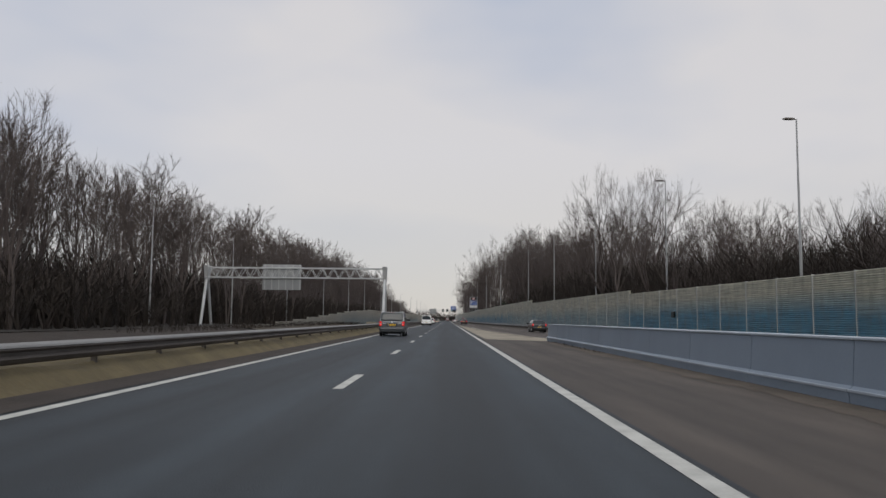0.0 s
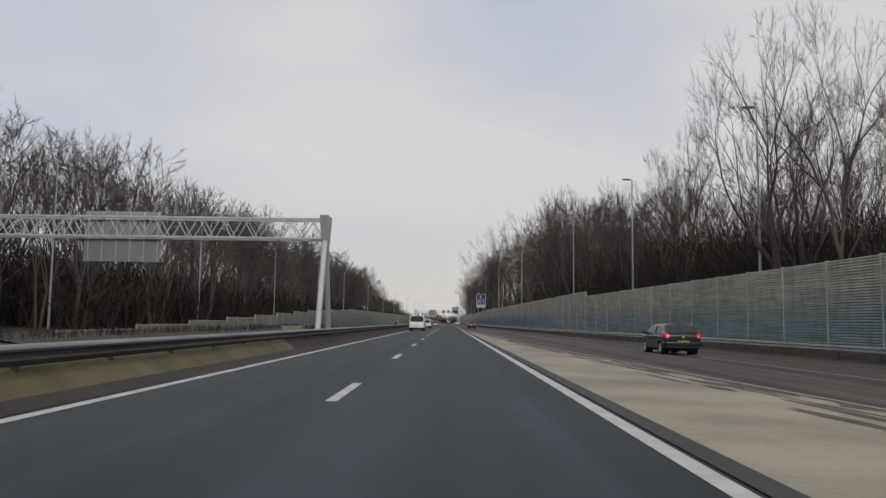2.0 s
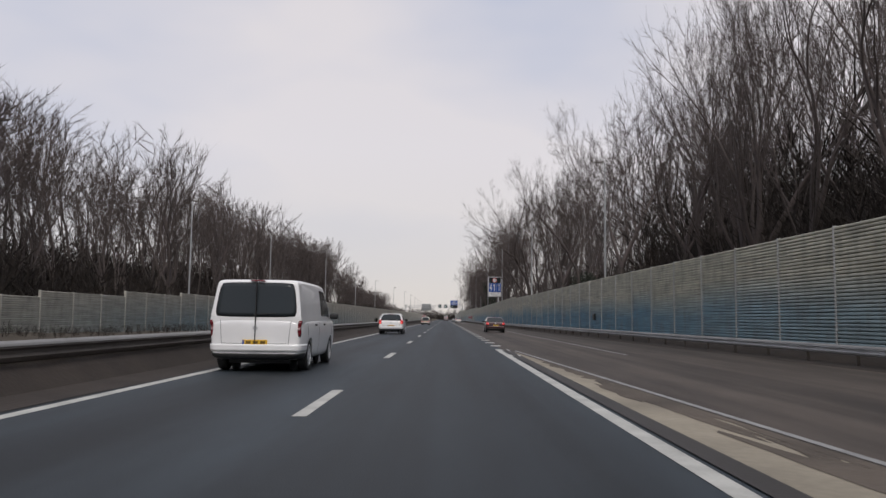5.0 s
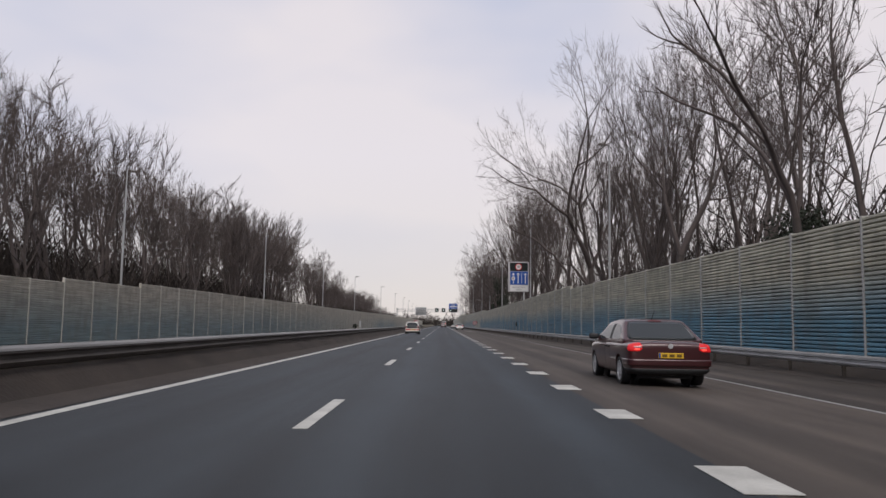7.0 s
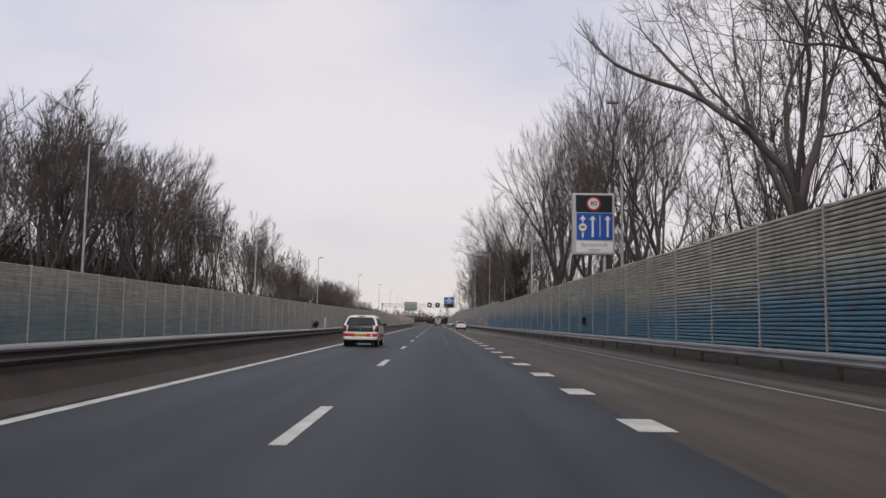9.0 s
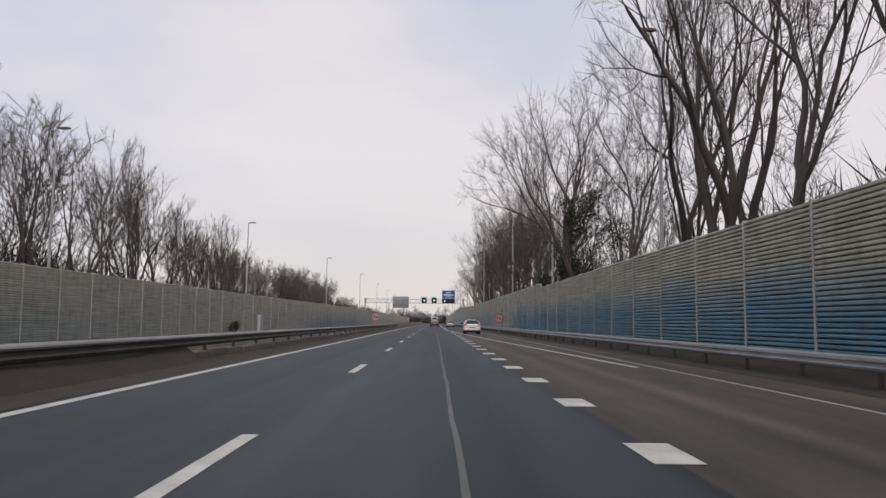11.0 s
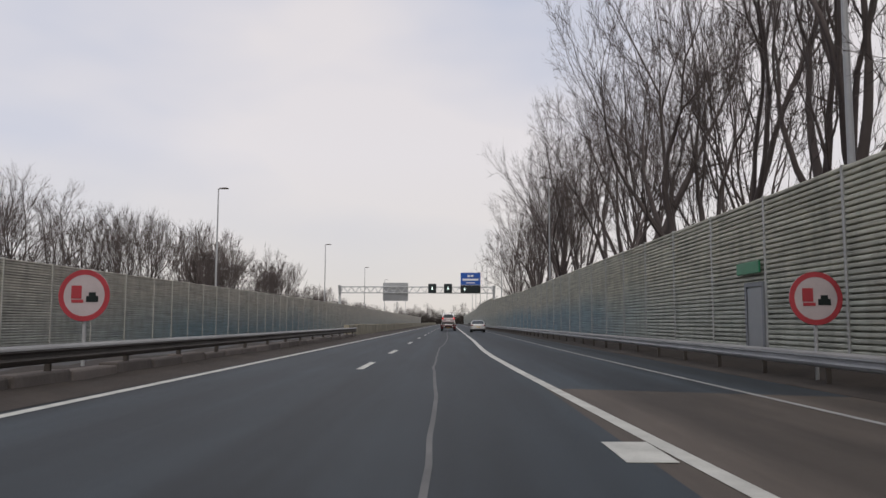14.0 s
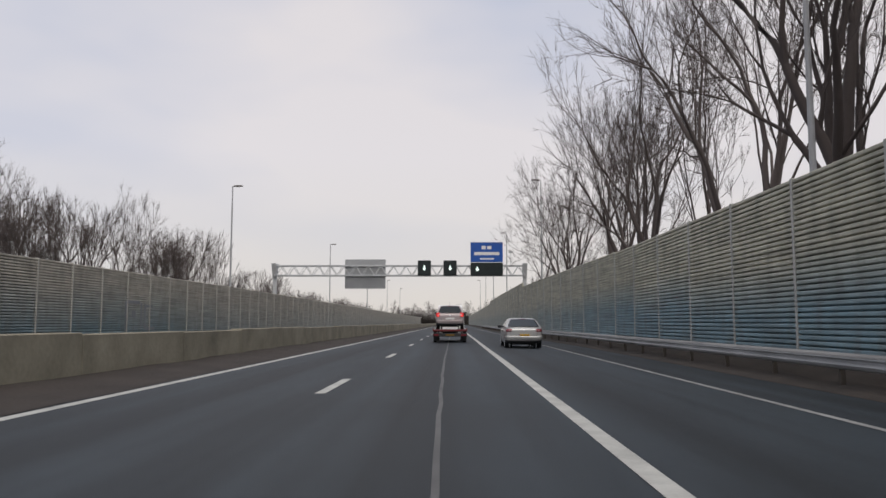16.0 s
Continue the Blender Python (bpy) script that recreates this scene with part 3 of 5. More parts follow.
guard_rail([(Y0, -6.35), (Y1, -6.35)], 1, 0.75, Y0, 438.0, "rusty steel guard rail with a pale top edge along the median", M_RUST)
guard_rail([(a, c - 1.35) for a, c in WALL_R], -1, 0.72, Y0, 620, "galvanised steel guard rail below the eastern barrier", M_STEEL)
foot = empty("rail_footing", "row of dirty reddish-brown concrete blocks below the rail", "footing", kind="structure")
block = Shape().bevel_box(-6.72, -6.32, 0, 1.84, -0.2, 0.30, 0.03).mesh("footing_block")
block.materials.append(M_FOOT)
rn = random.Random(9)
for k in range(62):
    ob = new("footing_block", block)
    ob.parent, ob.location = foot, (rn.uniform(-.03, .02), 320 + 1.9 * k, rn.uniform(-.03, .03))

# plinth wall that follows the end of the median rail
plinth = empty("plinth_wall", "stained yellowish concrete plinth wall", "wall", kind="structure")
for k in range(60):
    a = 441 + 6.0 * k
    part("plinth_block", Shape().bevel_box(-7.6, -7.2, a, a + 5.98, -0.55, 0.93 + 0.03 * math.sin(k * 1.7), 0.02), M_PLINTH, plinth)

# ---- noise barriers ----
BAY = 4.43


def rib_panel(name, height, depth, n, length):
    """One bay of horizontally ribbed cassettes facing +x."""
    rows, h = [], height / n
    for i in range(n):
        for px_, pz in ((-0.03, 0.0), (-0.03, 0.15), (depth * .8, 0.22), (depth, 0.36), (depth, 0.78), (depth * .8, 0.92), (-0.03, 0.98)):
            rows.append((px_, (i + pz) * h))
    rows += [(-0.03, height), (-0.1, height), (-0.1, 0.0)]
    ring0 = [(a, 0.0, c) for a, c in rows]
    ring1 = [(a, length, c) for a, c in rows]
    me = Shape().loft([ring0, ring1]).mesh(name)
    return fix_normals(me)


def noise_wall(name, bays, face, material, label, post_mat):
    """bays: (x0, y0, x1, y1, foot, top). Each bay is a panel and a post."""
    root = empty(name, label, "noise barrier", kind="structure")
    cache = {}
    for x0, y0, x1, y1, foot, top in bays:
        h = round((top - foot) * 8) / 8
        w = math.hypot(x1 - x0, y1 - y0)
        key = h, round(w, 1)
        if key not in cache:
            pm = rib_panel("panel", h, 0.075, max(2, round(h / 0.138)), w)
            pm.materials.append(material)
            po = Shape().bevel_box(-0.08, 0.105, -0.055, 0.055, -0.3, h + 0.03, 0.015).mesh("post")
            po.materials.append(post_mat)
            cache[key] = (pm, fix_normals(po))
        ang = math.atan2(-(x1 - x0), y1 - y0)
        for nm, me in zip(("panel", "post"), cache[key]):
            ob = new(nm, me)
            ob.parent = root
            if face > 0:
                ob.matrix_basis = Matrix.Translation((x0, y0, top - h)) @ Matrix.Rotation(ang, 4, "Z")
            else:
                ob.matrix_basis = Matrix.Translation((x1, y1, top - h)) @ Matrix.Rotation(ang + math.pi, 4, "Z")
    return root


STEP_R = [(-70, 4.45, 4.15), (86.2, 4.53, 4.3), (143.1, 4.85, 4.45), (258.4, 4.72, 4.3), (370.1, 4.66, 4.95), (480, 5.0, 5.15), (522, 5.6, 5.6), (600, 5.1, 5.0), (900, 5.0, 5.0)]
bays = []
y = -70.0
while y < 890:
    for (a, t0, t1), (c, _, _) in zip(STEP_R, STEP_R[1:]):
        if a <= y + 2.2 < c:
            top = t0 + (t1 - t0) * (y + 2.2 - a) / (c - a)
    bays.append((lerp(WALL_R, y), y, lerp(WALL_R, y + BAY), y + BAY, -0.1, top))
    y += BAY
noise_wall("wall_east", bays, -1, M_WALL_R, "tall ribbed metal noise barrier, pale above and faded blue below", M_POST)
WALL_L = [(92, -26.2), (255, -26.2), (300, -24.8), (350, -24.0), (399, -22.9), (454, -20.4), (507, -19.0), (900, -18.6)]
STEP_L = [(92.6, -0.05), (105.9, 0.25), (119.2, 0.62), (132.5, 1.0), (145.8, 1.42), (159.1, 1.81), (172.4, 2.23), (185.7, 2.63), (199.0, 3.05), (212.3, 3.33), (227, 3.62), (241, 3.9), (256, 4.22), (317.1, 4.28), (900, 4.28)]
bays = []
y = 92.6
while y < 890:
    top = [t for a, t in STEP_L if a <= y + 2.2][-1]
    w = BAY if y < 438 else 3.3
    bays.append((lerp(WALL_L, y), y, lerp(WALL_L, y + w), y + w, -0.7, top))
    y += w
noise_wall("wall_west", bays, 1, M_WALL_L, "stepped ribbed metal noise barrier, weathered grey-beige and blue", M_POST_W)

# ---- trees ----


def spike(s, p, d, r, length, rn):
    """A fine twig: one slim flat triangle without thickness, turned at random."""
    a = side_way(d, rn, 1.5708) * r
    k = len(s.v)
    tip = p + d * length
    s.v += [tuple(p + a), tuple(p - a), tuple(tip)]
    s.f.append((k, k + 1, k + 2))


def limb(s, p, d, r, length, n, sides, rn, rise, wander, tip=0.35):
    """A bent tapering limb; returns points along it."""
    pts = []
    ring = None
    for i in range(n + 1):
        a = d.orthogonal().normalized()
        c = d.cross(a)
        rr = r * (1 - (1 - tip) * i / n)
        k = len(s.v)
        s.v += [tuple(p + (a * math.cos(6.2832 * j / sides) + c * math.sin(6.2832 * j / sides)) * rr) for j in range(sides)]
        if ring is not None:
            s.f += [(ring + j, ring + (j + 1) % sides, k + (j + 1) % sides, k + j) for j in range(sides)]
        ring = k
        pts.append((p.copy(), d.copy(), rr))
        if i < n:
            d = (d + Vector((rn.gauss(0, wander), rn.gauss(0, wander), rn.gauss(0, wander * .6) + rise))).normalized()
            p = p + d * (length / n)
    return pts


def side_way(d, rn, spread):
    a = d.orthogonal().normalized()
    w = rn.uniform(0, 6.2832)
    o = a * math.cos(w) + d.cross(a) * math.sin(w)
    return (d * math.cos(spread) + o * math.sin(spread)).normalized()


def along(pts, u):
    """Place, direction and thickness at the fraction u of a limb."""
    j = min(len(pts) - 1.001, u * (len(pts) - 1))
    (p, d, r), (q, e, s) = pts[int(j)], pts[int(j) + 1]
    k = j % 1
    return p.lerp(q, k), d.lerp(e, k).normalized(), r + (s - r) * k


def reach(p, d, a, mid, b):
    """How far a limb can grow before it leaves the crown's rounded envelope."""
    ln = .5
    while ln < 14:
        q = p + d * ln + Vector((0, 0, .02 * ln * ln))
        if (q.x * q.x + q.y * q.y) / (a * a) + ((q.z - mid) / b) ** 2 > 1:
            break
        ln += .35
    return ln


def tree_meshes(seed, height, trunk_r, first, n_limb, n_branch, n_small, n_twig, spread, stems=1, fine=1.0, sides=5, wander=.15, segs=(8, 4)):
    """Trunk and crown of a bare tree, standing at the origin: winding limbs sweep upward, fork into branches, and those into fine twigs, within a rounded crown."""
    rn = random.Random(seed)
    trunk, crown = Shape(), Shape()
    a, b = height * .27 * spread, height * (1 - first * .75) * .5
    mid = height - b
    for st in range(stems):
        tilt = .03 if stems == 1 else .09
        lean = Vector((rn.gauss(0, tilt), rn.gauss(0, tilt), 1)).normalized()
        hh = height * rn.uniform(.9, 1.0)
        off = 0.25 * (stems > 1)
        pts = limb(trunk, Vector((rn.gauss(0, off), rn.gauss(0, off), -0.4)), lean, trunk_r / stems ** .5, hh * .9, 12, 8, rn, .07, .08, .1)
        nl = n_limb // stems
        for i in range(nl):
            u = first + (.95 - first) * ((i + rn.random()) / nl)
            j = min(11.99, u * 12)
            p0, d0, r0 = pts[int(j)]
            p1, d1, r1 = pts[int(j) + 1]
            p = p0.lerp(p1, j % 1)
            r = r0 + (r1 - r0) * (j % 1)
            d = side_way(d0, rn, rn.uniform(.5, .95) * (1.15 - .45 * u))
            ln = max(height * .1, reach(p, d, a, mid, b) * rn.uniform(.82, 1.06))
            lp = limb(crown, p, d, max(.03, r * rn.uniform(.32, .52)), ln, segs[0], sides, rn, .13 * 7 / segs[0], wander, .16)
            for k in range(n_branch):
                at = .18 + .82 * ((k + rn.random()) / n_branch) ** .85
                q, e, r2 = along(lp, at)
                bl = height * rn.uniform(.09, .16) * (1.15 - .5 * at)
                bp = limb(crown, q, side_way(e, rn, rn.uniform(.35, .95)), max(.016 * fine, r2 * .55), bl, segs[1], 3, rn, .1, wander * 1.2, .3)
                for m in range(n_small):
                    w, h, r3 = along(bp, .15 + .85 * rn.random())
                    sl = bl * rn.uniform(.35, .65)
                    sp = limb(crown, w, side_way(h, rn, rn.uniform(.35, .95)), max(.009 * fine, r3 * .5), sl, 1, 3, rn, .06, .2, .45)
                    for t in range(n_twig):
                        g, v, r4 = along(sp, rn.random())
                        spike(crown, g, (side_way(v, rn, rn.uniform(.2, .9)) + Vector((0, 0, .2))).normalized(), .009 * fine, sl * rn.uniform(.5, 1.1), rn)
                for t in range(n_twig):
                    g, v, r4 = along(bp, .1 + .9 * rn.random())
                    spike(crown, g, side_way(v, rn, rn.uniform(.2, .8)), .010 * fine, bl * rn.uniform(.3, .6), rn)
    return trunk.mesh("trunk"), crown.mesh("crown")


def fork_meshes(seed, height, trunk_r, clear, stems=1, wide=.4, angle=.5, sides_n=1.3, levels=6, rise=.05, wander=.13, fine=1.0, twigs=4, lean=.05):
    """Trunk and crown of a bare tree that forks again and again: winding limbs divide from a low trunk, thin out and end in fine twigs, within a rounded crown."""
    rn = random.Random(seed)
    trunk, crown = Shape(), Shape()
    top_b = height * (1 - clear * .6) * .5
    mid, wid = height - top_b, height * wide

    def inside(q, k=1.0):
        return (q.x * q.x + q.y * q.y) / (wid * wid) + ((q.z - mid) / top_b) ** 2 < k or q.z < mid * .55

    def grow(p, d, r, ln, level):
        shape = trunk if level == 0 else crown
        n = (5, 5, 4, 3, 2, 2, 1)[min(level, 6)]
        sd = (9, 6, 5, 4, 3, 3, 3)[min(level, 6)]
        last = level >= levels
        end = .35 if last else .66
        pts = limb(shape, p, d, max(r, .0085 * fine), ln, n, sd, rn, rise * (1.5 if level > 2 else 1), wander * (1.0 if level else .45), end)
        q, e, r2 = pts[-1]
        if level >= levels - 1:
            for t in range(twigs + 2 * (level >= levels)):
                g, v, r4 = along(pts, .15 + .85 * rn.random())
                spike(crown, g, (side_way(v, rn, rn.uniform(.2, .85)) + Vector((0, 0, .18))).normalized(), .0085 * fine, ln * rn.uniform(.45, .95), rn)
        if last:
            return
        step = level + 1 if inside(q) else max(level + 1, levels - 1)
        room = (lambda v, k: v if k < levels - 1 else min(1.5, max(.6, v)))
        # the limb's end divides
        nf = 2 if level else rn.choice((2, 3, 3))
        base = rn.uniform(0, 6.2832)
        for k in range(nf):
            o = e.orthogonal().normalized()
            w = base + 6.2832 * k / nf + rn.gauss(0, .25)
            o = o * math.cos(w) + e.cross(o) * math.sin(w)
            sp = angle * rn.uniform(.55, 1.25) * (.55 if k == 0 and level else 1.0)
            grow(q, (e * math.cos(sp) + o * math.sin(sp)).normalized(), r2 * (.92 if k == 0 else rn.uniform(.6, .8)), room(ln * rn.uniform(.68, .9) * (1.0 if level else 1.15), step), step)
        # side limbs
        for k in range(int(sides_n * (.7, 1.0, 1.3, 1.5, 1.5, 1.5, 1.5)[min(level, 6)] + rn.random())):
            g, v, r4 = along(pts, rn.uniform(.25 if level else .6, .95))
            k2 = step + (level > 0 and rn.random() < .5)
            grow(g, side_way(v, rn, rn.uniform(.5, .95)), r4 * rn.uniform(.34, .52), room(ln * rn.uniform(.5, .75), k2), k2)

    for st in range(stems):
        w = 6.2832 * (st + rn.random() * .5) / stems
        tilt = lean if stems == 1 else .16 + lean
        d = Vector((math.cos(w) * tilt, math.sin(w) * tilt, 1)).normalized()
        off = .28 * (stems > 1)
        grow(Vector((math.cos(w) * off, math.sin(w) * off, -.5)), d, trunk_r / stems ** .45, height * clear * rn.uniform(.85, 1.15) + .5, 0)
    # fit the crown to its height and breadth
    k = height / max(v[2] for v in crown.v)
    far = sorted(math.hypot(v[0], v[1]) for v in crown.v)[int(len(crown.v) * .97)]
    f = min(k, height * wide / far)
    for sh in (trunk, crown):
        sh.v = [(x * f, y * f, z * k) for x, y, z in sh.v]
    return trunk.mesh("trunk"), crown.mesh("crown")


def make_tree(label, group, meshes):
    tm, cm = meshes
    for me in (tm, cm):
        me.polygons.foreach_set("use_smooth", [True] * len(me.polygons))
    tm.materials.append(M_BARK)
    cm.materials.append(M_TWIG)
    root = empty("tree", label, "tree", group)
    part("trunk", tm, M_BARK, root)
    part("crown", cm, M_TWIG, root)
    return root


BIG = [make_tree("bare winter tree with winding limbs and wide crown behind the barrier", "bare trees", fork_meshes(100 + i, 23.5, r, c, st, wd, an, sn, lv, ri, .15, 1.05, 4, ln))
       for i, (r, c, st, wd, an, sn, lv, ri, ln) in enumerate([(.46, .20, 1, .34, .52, 1.0, 6, .05, .05), (.36, .26, 1, .22, .36, 1.2, 6, .07, .03), (.50, .13, 2, .28, .42, .75, 6, .06, .06), (.44, .22, 1, .38, .60, 1.0, 6, .035, .05), (.56, .12, 3, .27, .38, .55, 6, .07, .05), (.34, .26, 1, .24, .34, 1.1, 6, .08, .10)])]
WIDE, POLE, TWIN, SPREAD, TRIPLE, LEANER = BIG
SLIM = [make_tree("slender bare winter tree at the edge of a dense wood", "woodland trees", fork_meshes(200 + i, 19.5, r, c, st, wd, .36, sn, 5, .08, .12, 1.7, 4, .04))
        for i, (r, c, wd, st, sn) in enumerate([(.24, .28, .24, 1, .9), (.22, .34, .22, 1, .9), (.24, .24, .27, 1, .9), (.26, .2, .26, 2, .5), (.24, .16, .28, 2, .5)])]
MID = [make_tree("bare winter tree with a dense rounded crown beyond the western barrier", "western trees", fork_meshes(250 + i, 19.5, r, c, st, wd, an, sn, 5, .09, .12, 1.6, 5, .04))
       for i, (r, c, wd, an, st, sn) in enumerate([(.30, .22, .32, .42, 1, 1.0), (.32, .14, .34, .38, 2, .6), (.28, .26, .28, .40, 1, 1.0), (.34, .12, .36, .36, 3, .4)])]
LIGHT = [make_tree("slender bare winter tree deep in the wood", "woodland trees", tree_meshes(300 + i, height=h, trunk_r=r, first=f, n_limb=12, n_branch=5, n_small=0, n_twig=12, spread=sp * 1.15, fine=2.2, sides=3, segs=(5, 1)))
         for i, (h, r, f, sp) in enumerate([(20, .22, .2, .85), (21, .22, .26, .75), (19, .2, .16, .95)])]
used = set()


def spot(x, y, z, s, turn, lean=0.0):
    """lean: radians by which the tree tips towards the east."""
    return Matrix.Translation((x, y, z)) @ Matrix.Rotation(lean, 4, "Y") @ Matrix.Rotation(turn, 4, "Z") @ Matrix.Diagonal((s, s, s, 1))


def plant(src, x, y, z, s, turn, lean=0.0):
    m = spot(x, y, z, s, turn, lean)
    ob = copy_thing(src, m) if src.name in used else src
    used.add(src.name)
    ob.matrix_basis = m
    return ob


def woodland(name, spots, label):
    """Trees deep in the wood, joined into one mesh."""
    vs, fs, k = [], [], 0
    for src, m in spots:
        a = np.array(m)
        for ch in src.children:
            me = ch.data
            co = np.empty(len(me.vertices) * 3)
            me.vertices.foreach_get("co", co)
            vs.append(co.reshape(-1, 3) @ a[:3, :3].T + a[:3, 3])
            me.calc_loop_triangles()
            tr = np.empty(len(me.loop_triangles) * 3, dtype=np.int64)
            me.loop_triangles.foreach_get("vertices", tr)
            fs.append(tr.reshape(-1, 3) + k)
            k += len(me.vertices)
    v, f = np.concatenate(vs), np.concatenate(fs)
    me = bpy.data.meshes.new(name)
    me.vertices.add(len(v))
    me.vertices.foreach_set("co", v.ravel())
    me.loops.add(f.size)
    me.loops.foreach_set("vertex_index", f.ravel())
    me.polygons.add(len(f))
    me.polygons.foreach_set("loop_start", np.arange(0, f.size, 3))
    me.update()
    me.materials.append(M_TWIG)
    tagged(new(name, me), label, "woodland", kind="stuff")


EAST_H = [(20, 9), (62, 9.5), (72, 11), (80, 13), (110, 15.5), (150, 19), (185, 23.5), (215, 26), (250, 29), (300, 28), (340, 26), (364, 25), (376, 13), (385, 13.5), (391, 18), (402, 20), (412, 22.5), (430, 25), (500, 24), (530, 20), (545, 12), (700, 11)]
WEST_H = [(20, 18), (150, 19.5), (240, 20.7), (330, 22), (385, 21), (398, 15.5), (430, 13.5), (542, 13.5), (552, 9.5), (700, 8.5)]
rn = random.Random(11)
# eastern wood, tall trees just behind the barrier
y = 40.0
while y < 200:
    h = lerp(EAST_H, y) * rn.uniform(.85, 1.06)
    if not 80 < y < 136:
        plant(rn.choice((POLE, TWIN, POLE, TRIPLE, WIDE)), lerp(WALL_R, y) + rn.uniform(2.6, 6.0), y, 0.6, h / 23.5, rn.uniform(0, 6.28))
    y += rn.uniform(5.0, 10.5)
for src, x, y, h in ((TWIN, 21.6, 102.5, 22.5), (POLE, 20.6, 95.0, 20.0), (WIDE, 25.5, 99.0, 20.5), (POLE, 22.4, 85.0, 18.0), (POLE, 24.0, 108.0, 18.0), (TRIPLE, 27.5, 80.0, 14.0), (TWIN, 23.6, 77.5, 14.5), (POLE, 20.4, 132.0, 19.5), (POLE, 20.6, 124.5, 20.5)):
    plant(src, x, y, .6, h / 23.5, y)
for src, off, y, h, lean in ((WIDE, 3.2, 207, 24, 0), (LEANER, 3.0, 223, 26, -.1), (POLE, 5.5, 233, 24, 0), (WIDE, 4.4, 244, 25, .05), (TRIPLE, 6.5, 254, 25, 0), (SPREAD, 3.3, 262, 28, -.03), (TWIN, 5.8, 267, 26, 0),
                              (LEANER, 3.2, 274, 27, -.16), (WIDE, 6.0, 281, 25, -.04), (LEANER, 4.6, 297, 22, -.08), (TWIN, 6.0, 304, 26, 0), (WIDE, 4.2, 313, 28, 0), (TWIN, 5.0, 321, 28, 0), (POLE, 3.5, 329, 28, 0), (TRIPLE, 4.5, 337, 28, 0), (WIDE, 5.5, 346, 26, 0), (POLE, 4.0, 355, 24, 0), (TRIPLE, 4.8, 385, 16, .05), (TRIPLE, 2.6, 392, 15.5, .05), (TWIN, 2.7, 398.5, 17, .05),
                              (WIDE, 2.7, 395, 19, .22), (TRIPLE, 2.8, 405, 21, .04), (POLE, 2.6, 413, 23, 0), (TWIN, 2.9, 419, 22, 0), (WIDE, 2.7, 425, 23.5, 0), (LEANER, 2.8, 432, 20, .03), (TRIPLE, 5.5, 441, 22, 0), (WIDE, 4.5, 448, 22, 0), (POLE, 3.0, 454, 22, 0), (TWIN, 2.9, 460.5, 25, 0), (POLE, 2.8, 466, 23, 0), (WIDE, 4.0, 474, 23, 0), (TWIN, 2.7, 483, 22, -.03), (TRIPLE, 4.5, 496, 21, 0), (TWIN, 2.8, 509, 20, 0), (WIDE, 4.0, 522, 18, 0), (POLE, 4.0, 533, 15, 0)):
    plant(src, lerp(WALL_R, y) + off, y, .6, h / 23.5, y * 1.7, lean)
y = 12.0
while y < 620:
    h = lerp(EAST_H, y) * rn.uniform(.7, .97) * (1.2 if y < 75 else 1)
    plant(rn.choice(SLIM), lerp(WALL_R, y) + rn.uniform(5, 13), y, 0.8, h / 19.5, rn.uniform(0, 6.28))
    y += rn.uniform(4.5, 9.0) * (.55 if y < 120 else .6 if y < 200 else 2.4 if y < 400 else 1.9)
deep = []
y = 10.0
while y < 430:
    deep.append((rn.choice(LIGHT), spot(lerp(WALL_R, y) + rn.uniform(13, 34), y, 1.2, lerp(EAST_H, y) * rn.uniform(.75, .98) / 19.5, rn.uniform(0, 6.28))))
    y += rn.uniform(2.2, 4.2) * (1 if y < 300 else 1.7)
woodland("woodland_east", deep, "dense brown mass of bare winter trees behind the eastern barrier")
# western wood
y = 22.0
while y < 392:
    plant(rn.choice(MID + MID + SLIM), rn.uniform(-37, -31) - (5 if 94 < y < 114 else 0), y, 0.2, lerp(WEST_H, y) * rn.uniform(.8, 1.06) / 19.5, rn.uniform(0, 6.28))
    y += rn.uniform(3.2, 6.6)
deep = []
for row, (xa, xb) in enumerate(((-36, -41), (-41, -47), (-47, -56))):
    y = 20.0 + row * 4
    while y < 392:
        deep.append((rn.choice(LIGHT), spot(rn.uniform(xb, xa), y, 0.3, lerp(WEST_H, y) * rn.uniform(.88, 1.1) / 19.5, rn.uniform(0, 6.28))))
        y += rn.uniform(4.2, 7.2)
woodland("woodland_west", deep, "dense brown mass of bare winter trees beyond the western barrier")
y = 397.0
while y < 760:
    src = rn.choice(MID)
    plant(src, rn.uniform(-40, -29.5), y, -0.3, lerp(WEST_H, y) * rn.uniform(.88, 1.12) / 19.5, rn.uniform(0, 6.28))
    y += rn.uniform(2.2, 4.0) if y < 545 else rn.uniform(5, 11)
for y in (560, 585, 610, 640, 670, 700, 730, 770, 810):
    plant(rn.choice(BIG), rn.uniform(14, 24), y, 0.0, rn.uniform(.4, .55), rn.uniform(0, 6.28))
for i in range(12):
    plant(MID[i % 4], -36 + 2.6 * i + rn.uniform(-1, 1), 905 + 9 * (i % 5), -1.2, rn.uniform(.55, .72), rn.uniform(0, 6.28))
deep = [(rn.choice(LIGHT), spot(rn.uniform(-45, 60), rn.uniform(905, 940), -1.5, rn.uniform(.6, .85), rn.uniform(0, 6.28))) for i in range(26)]
woodland("woodland_far", deep, "low band of bare trees where the road meets the horizon")
for i, src in enumerate(LIGHT):
    plant(src, -39.0 + i, 60.0 + 70 * i, 0.2, .95, i)


